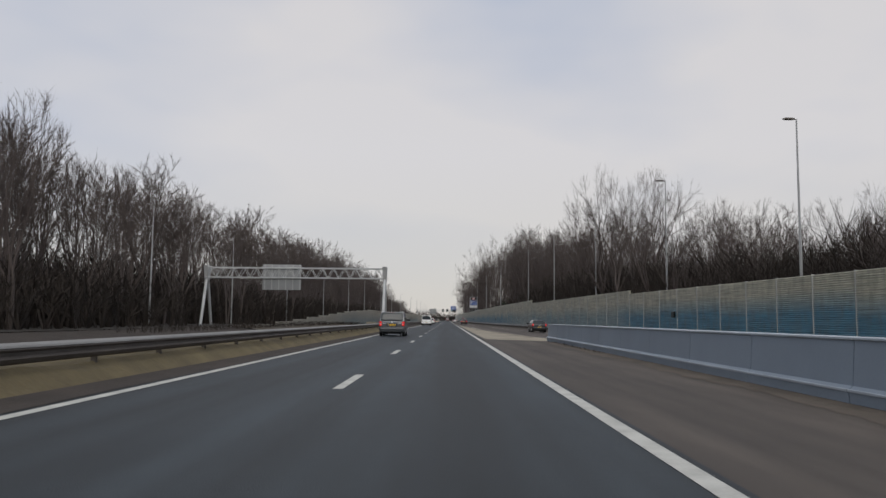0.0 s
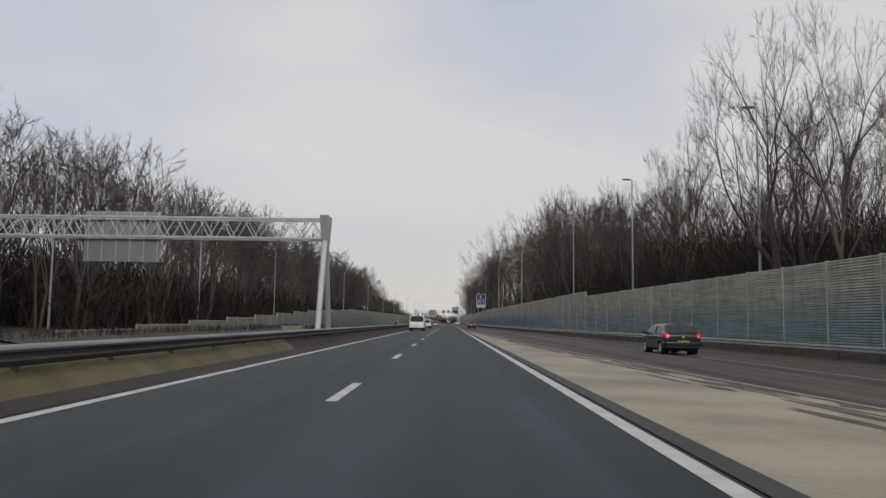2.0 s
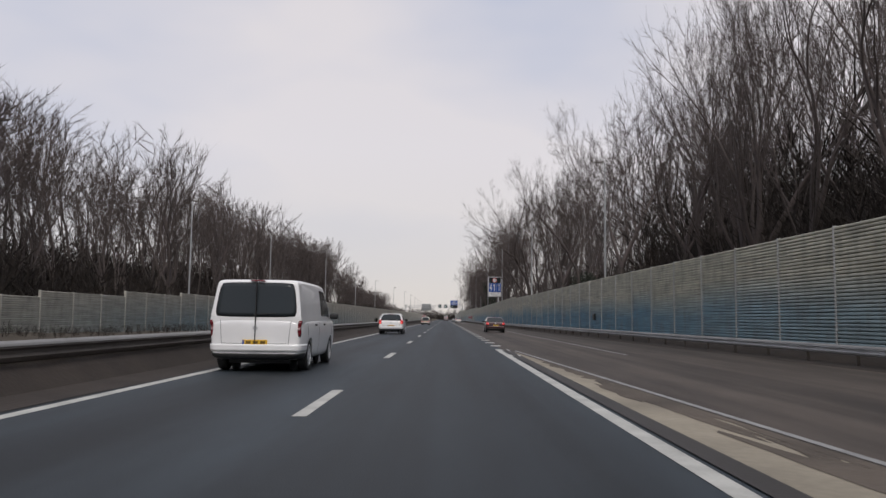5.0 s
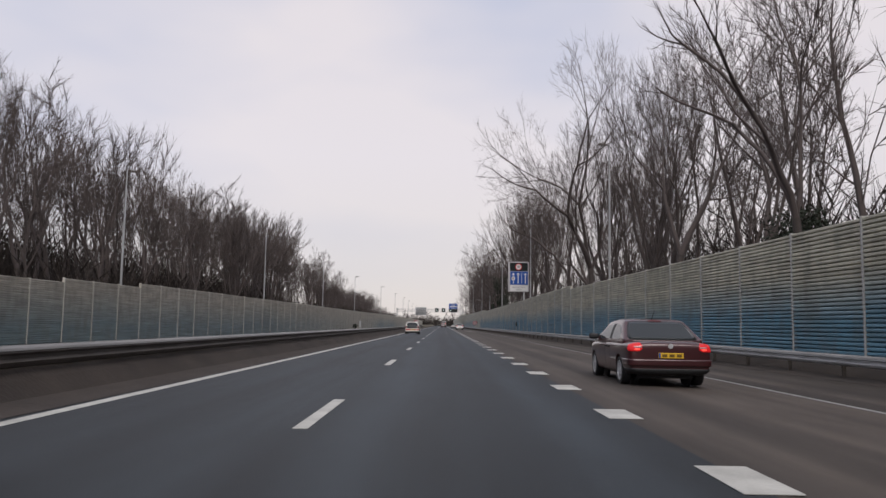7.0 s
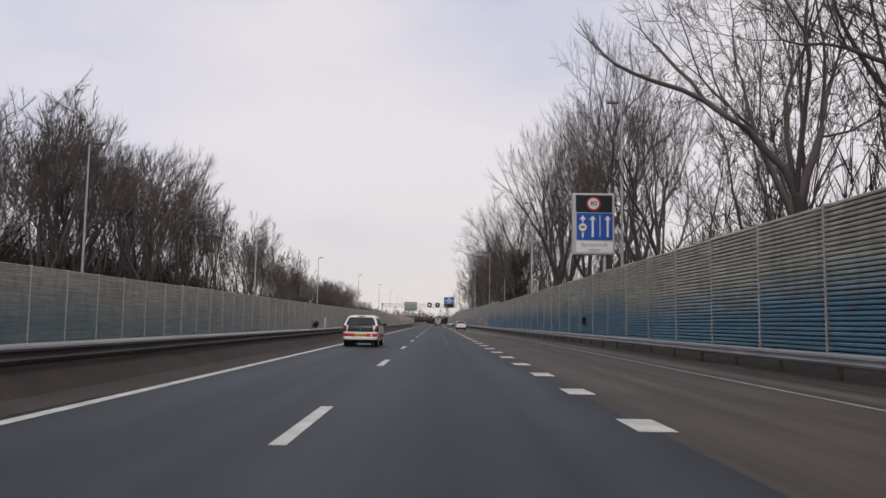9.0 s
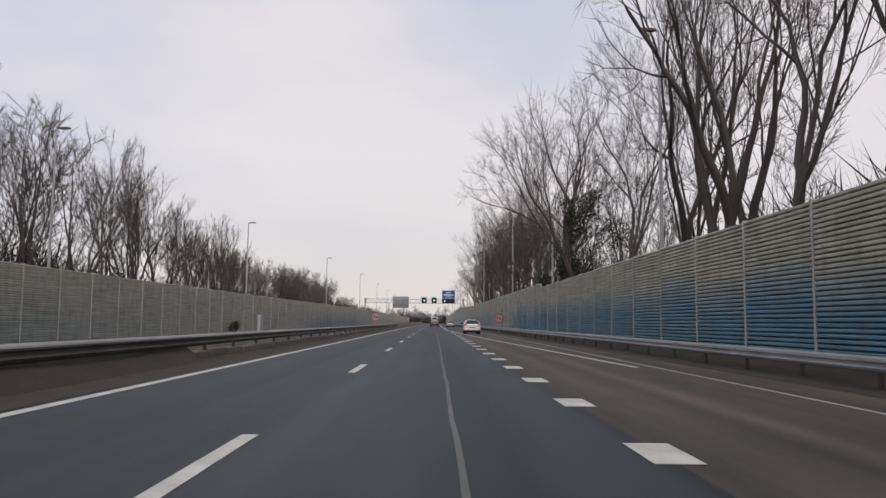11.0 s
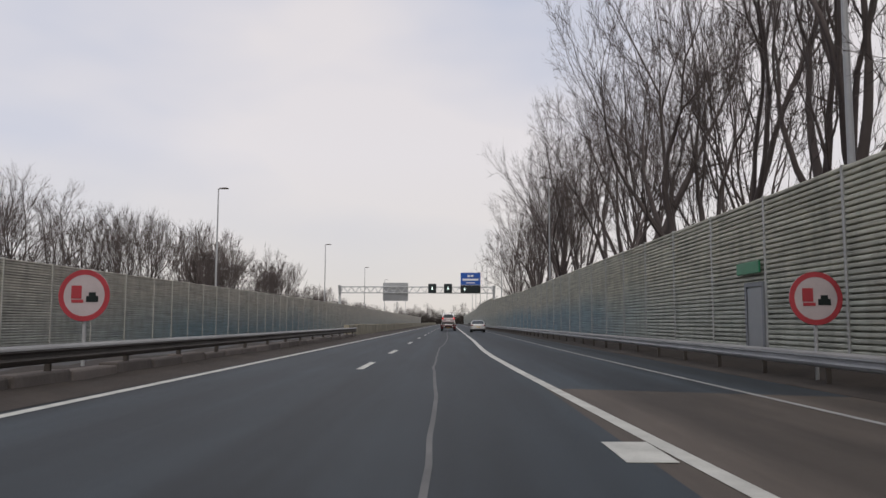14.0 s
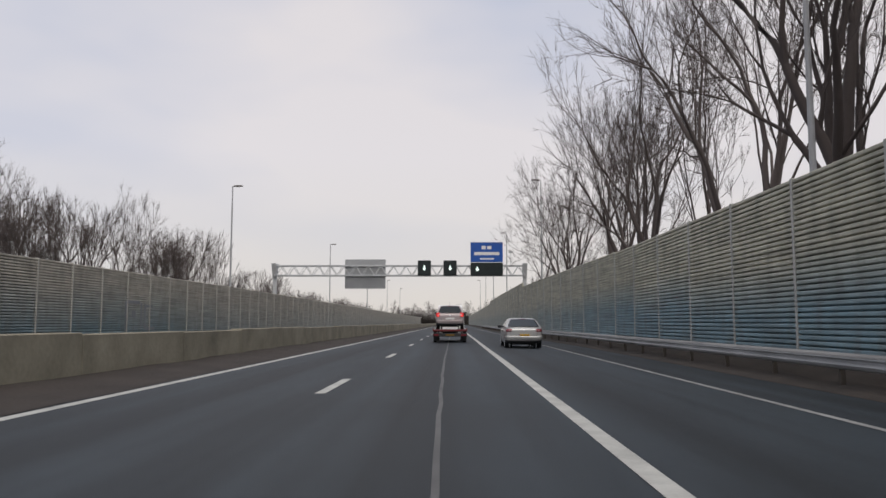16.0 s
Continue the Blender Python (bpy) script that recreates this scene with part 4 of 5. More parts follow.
def ivy_tree(seed, x, y, z, turn, top, **kw):
    """An old spreading tree whose trunk is wrapped in ivy."""
    tm, cm = fork_meshes(seed, **kw)
    tm.polygons.foreach_set("use_smooth", [True] * len(tm.polygons))
    root = empty("tree", "old spreading bare tree with dark ivy round its trunk", "tree", "bare trees")
    part("trunk", tm, M_BARK, root)
    part("crown", cm, M_TWIG, root)
    r = random.Random(seed)
    rings = [sum((v.co for v in list(tm.vertices)[9 * i:9 * i + 9]), Vector()) / 9 for i in range(6)]
    arms = [v.co.copy() for v in cm.vertices if v.co.z < rings[-1].z + 9 * top and (v.co.xy - rings[-1].xy).length < 3.2 * top + .3]
    s = Shape()
    for i in range(5200):
        if arms and r.random() < .55 * top + .1:
            p, q = r.choice(arms), abs(r.gauss(0, .28))
        else:
            u = r.random() * 4.99
            p = rings[int(u)].lerp(rings[int(u) + 1], u % 1)
            q = kw["trunk_r"] + abs(r.gauss(0, .3))
        w = r.uniform(0, 6.2832)
        c = p + Vector((math.cos(w) * q, math.sin(w) * q, r.gauss(0, .2)))
        e = Vector((r.gauss(0, 1), r.gauss(0, 1), r.gauss(0, 1))).normalized()
        f = side_way(e, r, 1.5708)
        k = r.uniform(.05, .11)
        s.add([c - e * k, c + f * k * .7, c + e * k, c - f * k * .7], [(0, 1, 2, 3)])
    part("ivy", s, M_IVY, root, "dark green ivy", fix=False)
    root.matrix_basis = spot(x, y, z, 1, turn)


ivy_tree(411, 12.4, 371.5, .5, 2.6, .28, height=24, trunk_r=.5, clear=.24, wide=.38, angle=.62, sides_n=1.1, rise=.03, wander=.17)
ivy_tree(412, 13.4, 365.5, .5, 2.2, .8, height=22, trunk_r=.5, clear=.26, wide=.42, angle=.5, sides_n=1.0, rise=.05, wander=.15)


def brush(name, xfun, ya, yb, n, hfun, label, seed, r0, twigs=5):
    """Thin stems standing close together under the trees."""
    r = random.Random(seed)
    s = Shape()
    for i in range(n):
        y = r.uniform(ya, yb)
        x, z = xfun(y, r)
        h = hfun(y) * r.uniform(.45, 1.0)
        for k in range(3):
            d = Vector((r.gauss(0, .25), r.gauss(0, .25), 1)).normalized()
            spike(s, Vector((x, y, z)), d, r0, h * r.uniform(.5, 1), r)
            for t in range(twigs):
                q = Vector((x, y, z)) + d * (h * r.uniform(.2, .75))
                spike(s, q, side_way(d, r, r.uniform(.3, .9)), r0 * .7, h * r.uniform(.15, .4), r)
    return tagged(part(name, s, M_BRUSH_SHADED, label=label, fix=False), category="undergrowth", kind="stuff")


BRUSH_E = [(0, 8.5), (110, 9.8), (170, 9.8), (195, 8.0), (220, 5.8), (330, 5.2), (370, 4.2), (520, 4)]
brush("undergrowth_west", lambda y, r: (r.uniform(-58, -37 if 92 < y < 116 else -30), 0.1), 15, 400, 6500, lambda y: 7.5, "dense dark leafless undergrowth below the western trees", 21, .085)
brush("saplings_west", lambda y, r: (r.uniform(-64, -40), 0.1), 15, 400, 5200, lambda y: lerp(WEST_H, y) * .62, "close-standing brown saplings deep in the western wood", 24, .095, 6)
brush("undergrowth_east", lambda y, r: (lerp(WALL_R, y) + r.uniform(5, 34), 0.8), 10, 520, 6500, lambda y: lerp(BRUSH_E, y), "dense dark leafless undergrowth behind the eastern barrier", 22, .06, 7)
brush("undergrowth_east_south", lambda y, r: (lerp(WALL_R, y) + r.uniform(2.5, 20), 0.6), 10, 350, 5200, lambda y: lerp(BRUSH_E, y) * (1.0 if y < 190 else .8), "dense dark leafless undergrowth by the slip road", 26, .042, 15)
brush("dry_weeds", lambda y, r: (r.uniform(-26, -22.5), -.35 if y > 180 else -.1), 60, 215, 1100, lambda y: 1.0, "withered brown weeds before the stepped barrier", 28, .012)
brush("verge_weeds", lambda y, r: (6.08 - abs(r.gauss(0, .12)), -.1), 30, 46, 40, lambda y: .16, "dry weeds growing at the foot of the concrete barrier", 29, .008, 6)
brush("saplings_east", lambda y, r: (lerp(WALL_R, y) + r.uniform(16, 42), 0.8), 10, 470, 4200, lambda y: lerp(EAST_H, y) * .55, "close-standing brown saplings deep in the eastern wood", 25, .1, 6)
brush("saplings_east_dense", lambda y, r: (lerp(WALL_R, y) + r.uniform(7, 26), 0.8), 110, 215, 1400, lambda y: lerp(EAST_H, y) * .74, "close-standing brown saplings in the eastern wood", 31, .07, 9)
brush("undergrowth_far", lambda y, r: (r.uniform(-60, 70), -1.0), 903, 930, 1500, lambda y: 11.0, "dark leafless scrub where the road meets the horizon", 27, .09)
brush("hedge_west", lambda y, r: (r.uniform(-40, -28.5), 0.1), 395, 760, 3600, lambda y: 8.0, "low bare scrub beyond the western barrier", 23, .03, 8)


def leafy_bush(x, y, z, w, h, n, seed, label):
    """An evergreen bush: stems and a ragged mass of small leaves in lobes."""
    r = random.Random(seed)
    root = empty("evergreen_bush", label, "bush", "evergreen bushes")
    lobes = [(Vector((r.gauss(0, w * .4), r.gauss(0, w * .4), h * r.uniform(.25, .8))), w * r.uniform(.3, .55)) for i in range(9)]
    s, t = Shape(), Shape()
    for c, q in lobes:
        t.tube((c.x * .2, c.y * .2, -.3), c, .06, .02, 5, False)
    for i in range(n):
        c, q = r.choice(lobes)
        d = Vector((r.gauss(0, 1), r.gauss(0, 1), r.gauss(0, 1))).normalized()
        p = c + d * (q * r.uniform(.4, 1.1) ** .7)
        e = Vector((r.gauss(0, 1), r.gauss(0, 1), r.gauss(0, .6))).normalized()
        f = side_way(e, r, 1.5708)
        k = r.uniform(.05, .11)
        s.add([p - e * k, p + f * k * .6, p + e * k, p - f * k * .6], [(0, 1, 2, 3)])
    part("stems", t, M_BARK, root)
    part("leaves", s, M_IVY, root, fix=False)
    root.matrix_basis = Matrix.Translation((x, y, z))


for i, (x, y, w, h) in enumerate(((13.8, 375.5, 2.8, 8.5), (15.5, 382.5, 3.2, 10.0), (13.2, 390.5, 2.4, 7.0), (15.5, 364.0, 3.2, 12.0), (16.5, 225.0, 2.4, 7.0))):
    leafy_bush(x, y, .6, w, h, 5200, 500 + i, "dark evergreen bush standing among bare trees behind the barrier")
leafy_bush(-22.45, 387.8, -.4, .8, 1.5, 700, 520, "small dark bush at the foot of the western barrier")

# ---- gantries and signs ----


def truss(root, x0, x1, y, z0, z1, depth, n):
    """A box truss between two masts: four chords and zigzag braces."""
    for yy in (y - depth / 2, y + depth / 2):
        for zz in (z0, z1):
            part("chord", Shape().bevel_box(x0, x1, yy - .07, yy + .07, zz - .07, zz + .07, .015), M_GANTRY, root)
    w = (x1 - x0) / n
    for i in range(n):
        a, c = x0 + w * i, x0 + w * (i + 1)
        m = (a + c) / 2
        for yy in (y - depth / 2, y + depth / 2):
            part("brace", Shape().tube((a, yy, z0), (m, yy, z1), .04, .04, 6), M_GANTRY, root)
            part("brace", Shape().tube((m, yy, z1), (c, yy, z0), .04, .04, 6), M_GANTRY, root)
        for zz in (z0, z1):
            part("brace", Shape().tube((a, y - depth / 2, zz), (c, y + depth / 2, zz), .03, .03, 6), M_GANTRY, root)
            part("cross_bar", Shape().tube((a, y - depth / 2, zz), (a, y + depth / 2, zz), .03, .03, 6), M_GANTRY, root)


def gantry_west():
    root = empty("sign_gantry", "pale steel lattice gantry on splayed legs over the opposite carriageway", "sign gantry", "gantries")
    y = 107.6
    truss(root, -33.6, -8.9, y, 6.75, 8.1, 1.3, 16)
    for x in (-33.4, -8.7):
        head = Shape().loft([[(x - .28, yy, 8.35), (x + .28, yy, 8.35), (x + .24, y + (yy - y) * .32, 6.3), (x - .24, y + (yy - y) * .32, 6.3)] for yy in (y - 1.0, y + 1.0)])
        part("mast_head", head, M_GANTRY, root)
        for s in (-1, 1):
            part("leg", Shape().tube((x, y + s * .22, 6.7), (x, y + s * 2.6, -.5), .2, .2, 14), M_GANTRY, root)
        part("leg_base", Shape().bevel_box(x - .7, x + .5, y - 3.3, y + 3.2, -.7, .1 if x < -20 else .3, .04), M_CONC, root, "concrete footing")
    panel = part("sign_panel", Shape().bevel_box(-25.9, -20.5, y + .75, y + .87, 5.1, 8.65, .02), M_SIGNBACK, root, "bare grey back of a direction sign")
    for i in range(6):
        part("stiffener", Shape().box(-25.6 + i * .98, -25.52 + i * .98, y + .68, y + .76, 5.1, 8.6), M_GANTRY, panel)
    part("cable_box", Shape().bevel_box(-10.8, -9.5, 104.0, 105.0, -.4, .78, .03), M_CONC, root, "pale concrete cabinet at the foot")


gantry_west()


def arrow(shape, x, z0, z1, w, head, y, up=True):
    """A road arrow on a board facing -y."""
    h = head
    if up:
        shape.box(x - w, x + w, y - .01, y, z0, z1 - h)
        shape.add([(x - h * .75, y - .01, z1 - h), (x + h * .75, y - .01, z1 - h), (x, y - .01, z1)], [(0, 1, 2)])
    else:
        shape.box(x - w, x + w, y - .01, y, z0 + h, z1)
        shape.add([(x - h * .75, y - .01, z0 + h), (x + h * .75, y - .01, z0 + h), (x, y - .01, z0)], [(2, 1, 0)])


def gantry_far():
    root = empty("sign_gantry", "steel lattice gantry with lane signals and a blue direction sign", "sign gantry", "gantries")
    y = 525.0
    truss(root, -19.9, 8.5, y, 6.5, 7.6, 1.1, 20)
    for x in (-19.9, 8.5):
        part("mast", Shape().bevel_box(x - .2, x + .2, y - .2, y + .2, -.6, 6.6, .03), M_GANTRY, root)
        part("mast_head", Shape().loft([[(x - .25, yy, 7.85), (x + .25, yy, 7.85), (x + .22, y + (yy - y) * .3, 6.2), (x - .22, y + (yy - y) * .3, 6.2)] for yy in (y - .8, y + .8)]), M_GANTRY, root)
    part("sign_panel", Shape().bevel_box(-12.0, -7.35, y + .62, y + .74, 5.05, 8.4, .02), M_SIGNBACK, root, "bare grey back of a direction sign")
    for x in (-2.85, .04):
        box = part("lane_signal", Shape().bevel_box(x - .74, x + .74, y - 1.0, y - .6, 6.5, 8.15, .04), M_BLACK, root, "black matrix signal showing a white arrow")
        s = Shape()
        arrow(s, x, 7.0, 7.6, .06, .28, y - 1.006, up=False)
        part("arrow", s, M_LED, box)
    board = part("direction_board", Shape().bevel_box(2.35, 5.98, y - .9, y - .75, 7.95, 10.2, .03), M_BLUE, root, "blue direction board with white lettering")
    s = Shape()
    s.box(2.75, 5.6, y - .912, y - .902, 8.75, 9.1)
    s.box(3.4, 5.0, y - .912, y - .902, 8.25, 8.42)
    s.box(3.6, 4.05, y - .912, y - .902, 9.4, 9.8).box(4.2, 4.7, y - .912, y - .902, 9.42, 9.78)
    part("lettering", s, M_WHITE, board)
    for za, zb in ((10.19, 10.25), (7.93, 7.97)):
        part("rim", Shape().box(2.33, 6.0, y - .885, y - .78, za, zb), M_WHITE, board)
    box = part("lane_signal", Shape().bevel_box(2.35, 5.98, y - 1.0, y - .6, 6.5, 7.9, .04), M_BLACK, root, "black matrix signal showing a white arrow")
    s = Shape()
    arrow(s, 3.1, 6.9, 7.45, .06, .28, y - 1.006, up=False)
    part("arrow", s, M_LED, box)
    part("inspection_camera", Shape().tube((6.9, y - .6, 7.6), (6.9, y - .6, 9.2), .04, .03, 8).bevel_box(6.65, 7.15, y - .75, y - .55, 9.0, 9.25, .03), M_GANTRY, root, "slim pole with a camera box")


gantry_far()


def peak_lane_sign():
    root = empty("lane_sign", "tall roadside sign: speed 80 display above blue lane arrows", "traffic sign")
    y = 298.0
    case = part("case", Shape().bevel_box(9.55, 12.65, y, y + .35, 6.25, 10.8, .05), M_HOUSING, root, "pale grey sign housing")
    part("display", Shape().bevel_box(9.8, 12.48, y - .03, y + .01, 9.38, 10.65, .01), M_BLACK, case, "dark display panel")
    ring = Shape()
    n = 40
    c = (11.1, 10.02)
    pts = [(math.cos(6.2832 * i / n), math.sin(6.2832 * i / n)) for i in range(n)]
    ring.add([(c[0] + r * a, y - .045, c[1] + r * b) for r in (.40, .52) for a, b in pts], [(i, (i + 1) % n, n + (i + 1) % n, n + i) for i in range(n)])
    part("ring", ring, M_RED, case, "red ring")
    part("disc", Shape().disc((c[0], y - .036, c[1]), (0, 1, 0), .44, .005), M_WHITE, case)
    text("figures", "80", .52, M_BLACK, case, (c[0], y - .055, c[1]), label="black figures 80")
    part("blue_panel", Shape().bevel_box(9.85, 12.5, y - .03, y + .01, 7.33, 9.32, .02), M_BLUE, case, "blue lane panel")
    for x, z0, w in ((11.03, 7.55, .075), (12.13, 7.55, .075), (10.3, 8.62, .06)):
        s = Shape()
        arrow(s, x, z0, 9.15, w, .32, y - .034)
        part("lane_arrow", s, M_WHITE, case)
    part("arrow_stub", Shape().box(10.24, 10.36, y - .044, y - .034, 7.5, 7.88), M_WHITE, case)
    part("lane_divider", Shape().box(11.54, 11.6, y - .044, y - .034, 7.58, 9.15), M_WHITE, case)
    part("round_symbol", Shape().disc((10.3, y - .045, 8.26), (0, 1, 0), .29, .008), M_WHITE, case, "small round white prohibition symbol")
    part("symbol_mark", Shape().bevel_box(10.14, 10.44, y - .062, y - .052, 8.2, 8.36, .003), M_PLATETXT, case)
    part("word_panel", Shape().bevel_box(9.82, 12.5, y - .03, y + .01, 6.4, 7.22, .02), M_WHITE, case)
    text("words", "Spitsstrook", .42, M_GREYTXT, case, (11.15, y - .034, 6.98))
    text("words", "open", .42, M_GREYTXT, case, (11.15, y - .034, 6.6))
    part("mast", Shape().tube((11.95, y + .25, -.6), (11.95, y + .25, 6.4), .12, .12, 12), M_GANTRY, root)
    root.matrix_basis = Matrix.Translation((8.56, 295.5, 5.75)) @ Matrix.Diagonal((.9, .9, .9, 1)) @ Matrix.Translation((-9.55, -298, -6.25))


peak_lane_sign()


def truck_ban(x, y, z, r):
    root = empty("round_sign", "round no-overtaking sign for lorries with a red rim", "traffic sign", "round signs")
    part("plate", Shape().disc((x, y, z), (0, 1, 0), r, .012, 36), M_FADED, root)
    n = 36
    pts = [(math.cos(6.2832 * i / n), math.sin(6.2832 * i / n)) for i in range(n)]
    part("rim", Shape().add([(x + q * a, y - .016, z + q * b) for q in (r * .8, r * 1.0) for a, b in pts], [(i, (i + 1) % n, n + (i + 1) % n, n + i) for i in range(n)]), M_FADERED, root, "red rim")
    part("lorry_symbol", Shape().box(x - r * .5, x - r * .1, y - .02, y - .014, z - r * .12, z + r * .38).box(x - r * .48, x - r * .02, y - .02, y - .014, z - r * .28, z - r * .16), M_FADERED, root, "red lorry symbol")
    part("car_symbol", Shape().box(x + r * .08, x + r * .55, y - .02, y - .014, z - r * .25, z - r * .02).box(x + r * .18, x + r * .45, y - .02, y - .014, z - r * .02, z + r * .12), M_BLACK, root, "black car symbol")
    part("pole", Shape().tube((x, y + .06, -.4), (x, y + .06, z + r * .6), .04, .04, 10), M_STEEL, root)


truck_ban(-7.36, 398.5, 1.7, .55)
truck_ban(8.35, 399.0, 1.7, .58)


def street_lamp(x, y, top, toward):
    root = empty("street_lamp", "slim grey steel motorway lamp post", "street lamp", "street lamps", at=(x, y, 0))
    part("pole", Shape().tube((0, 0, -.6), (0, 0, top * .5), .11, .085, 10, False).tube((0, 0, top * .5), (0, 0, top), .085, .05, 10), M_STEEL, root)
    part("arm", Shape().tube((0, 0, top - .05), (toward * .4, 0, top + .03), .035, .03, 8), M_STEEL, root)
    part("lantern", Shape().loft([[(toward * u, -h, top + c), (toward * u, h, top + c), (toward * u, h * .8, top + c + d), (toward * u, -h * .8, top + c + d)] for u, h, c, d in ((.1, .07, -.02, .08), (.3, .13, -.04, .13), (.75, .14, -.03, .13), (.95, .08, -.01, .07))]), M_RUST, root, "flat grey lantern")


for y in (53.5, 78, 104, 130, 156, 205, 250, 293.5, 336, 367.5, 401, 458, 514, 560, 605, 650, 700):
    street_lamp(lerp(WALL_R, y) + (1.4 if y < 280 else .9), y, 9.2 if 360 < y < 370 else 15.4, -1)
for y, x in ((55, -33), (86, -33), (117, -32.5), (150, -31), (185, -29.5), (220, -28), (255, -27.2), (300, -25.6), (350, -25), (399, -24), (454, -21.4), (507, -19.8), (560, -19.2), (612, -19), (665, -19), (720, -19)):
    street_lamp(x, y, 13.6, 1)

# emergency cabinets and small boxes on the eastern barrier
for y, z, col in ((72.0, 1.55, M_BLACK), (202.0, 1.2, M_BLACK), (300.0, 1.15, M_BLACK)):
    x = lerp(WALL_R, y) - .16
    b = empty("wall_box", "small dark box fixed to the noise barrier", "box", "wall boxes")
    part("body", Shape().bevel_box(x - .14, x, y, y + .8, z, z + .5, .03), col, b)
    part("lid", Shape().bevel_box(x - .17, x + .01, y - .03, y + .83, z + .5, z + .55, .015), M_GREYTXT, b)
door = empty("wall_door", "grey escape door with a green lamp in the noise barrier", "door")
part("leaf", Shape().bevel_box(9.28, 9.36, 404.2, 405.3, -.1, 2.2, .01), M_SIGNBACK, door)
part("frame", Shape().box(9.25, 9.37, 404.05, 404.18, -.1, 2.35).box(9.25, 9.37, 405.32, 405.45, -.1, 2.35).box(9.25, 9.37, 404.18, 405.32, 2.22, 2.35), M_GREYTXT, door)
M_GREEN = mat("sign_green", (0.02, 0.22, 0.10), 0.4, 0, 0.1, 2, 20)
part("sign", Shape().bevel_box(9.2, 9.26, 404.2, 405.9, 2.6, 2.95, .01), M_GREEN, door, "green escape sign")

cab = empty("roadside_cabinet", "narrow pale roadside cabinet in front of the western barrier", "cabinet")
part("body", Shape().bevel_box(-22.75, -22.42, 400.5, 401.9, -.5, 1.62, .03), M_SIGNBACK, cab, "dull grey cabinet body")
for y0 in (400.42, 401.78):
    part("side_post", Shape().bevel_box(-22.78, -22.38, y0, y0 + .18, -.5, 1.76, .02), M_GANTRY, cab)
part("lid", Shape().bevel_box(-22.8, -22.36, 400.4, 401.98, 1.62, 1.78, .02), M_GANTRY, cab)
scrawl = empty("wall_scrawl", "dark painted scrawl on the western barrier", "graffiti")
for y0, y1, z0, z1 in ((.0, .22, .1, 1.9), (.25, 2.1, 1.75, 1.92), (2.2, 2.42, .3, 1.8), (2.75, 3.0, .2, 1.75), (3.0, 4.1, 1.55, 1.7), (3.0, 4.4, .1, .28), (1.0, 1.5, .9, 1.3)):
    part("stroke", Shape().bevel_box(0, .007, y0, y1, z0, z1, .002), M_GREYTXT, scrawl)
scrawl.matrix_basis = Matrix.Translation((-19.52, 484, .6)) @ Matrix.Rotation(-math.atan(.0264), 4, "Z")

# ---- vehicles ----


def wheel(root, x, y, r, side):
    w = part("wheel", Shape().loft([[(x + side * a, y + q * math.cos(6.2832 * i / 26), r + q * math.sin(6.2832 * i / 26)) for i in range(26)] for a, q in
             ((-.19, r * .8), (-.19, r * .96), (-.15, r), (-.03, r), (.0, r * .96), (.005, r * .72), (-.03, r * .7))]), M_TYRE, root, smooth=False)
    s = Shape()
    n = 20
    pts = [(math.cos(6.2832 * i / n), math.sin(6.2832 * i / n)) for i in range(n)]
    k = r * .7
    s.add([(x + side * a, y + q * c, r + q * d) for a, q in ((.0, k), (.004, k * .88), (-.03, k * .84), (-.03, k * .3), (.0, k * .26)) for c, d in pts] + [(x, y, r)],
          [(j * n + i, j * n + (i + 1) % n, (j + 1) * n + (i + 1) % n, (j + 1) * n + i) for j in range(4) for i in range(n)] + [(4 * n + i, 4 * n + (i + 1) % n, 5 * n) for i in range(n)])
    for i in range(7):
        a = 6.2832 * i / 7
        c, d = math.cos(a), math.sin(a)
        e, f = -d * .035, c * .035
        p, q = k * .2, k * .9
        xx = x + side * -.006
        s.add([(xx, y + c * p - e, r + d * p - f), (xx, y + c * p + e, r + d * p + f), (xx, y + c * q + e * 1.3, r + d * q + f * 1.3), (xx, y + c * q - e * 1.3, r + d * q - f * 1.3)], [(0, 1, 2, 3)])
    part("rim", s, M_RIM, w, "silver rim")


def cast(obs, origin, way, dg=None):
    """The nearest point of the given meshes along a ray."""
    best = None
    dg = dg or bpy.context.evaluated_depsgraph_get()
    for ob in obs:
        ok, p, nrm, idx = ob.ray_cast(Vector(origin), Vector(way), depsgraph=dg)
        if ok and (best is None or (p - Vector(origin)).length < best[1]):
            best = (p, (p - Vector(origin)).length)
    return best[0] if best else None


def patch(obs, ray, nu, nv, off, sink=.03):
    """A thin shell that lies on a car's skin: ray(a, b) gives the line on which each of its points lies; the rim dips into the skin."""
    pts, last = [], None
    dg = bpy.context.evaluated_depsgraph_get()
    for j in range(-1, nv + 2):
        for i in range(-1, nu + 2):
            a, b = min(1, max(0, i / nu)), min(1, max(0, j / nv))
            o, w = ray(a, b)
            o, w = Vector(o), Vector(w).normalized()
            p = cast(obs, o, w, dg)
            if p is None:
                p = last if last is not None else o + w
            last = p
            rim = i in (-1, nu + 1) or j in (-1, nv + 1)
            pts.append(p + w * (sink if rim else -off))
    n = nu + 3
    return Shape().add(pts, [(j * n + i, j * n + i + 1, (j + 1) * n + i + 1, (j + 1) * n + i) for j in range(nv + 2) for i in range(nu + 2)])


def islands(polys):
    """Faces sorted into joined pieces."""
    left, out = [set(f) for f in polys], []
    rest = list(range(len(polys)))
    while rest:
        group = [rest.pop(0)]
        seen = set(left[group[0]])
        grown = True
        while grown:
            grown = False
            for k in list(rest):
                if left[k] & seen:
                    seen |= left[k]
                    group.append(k)
                    rest.remove(k)
                    grown = True
        out.append([polys[k] for k in group])
    return out


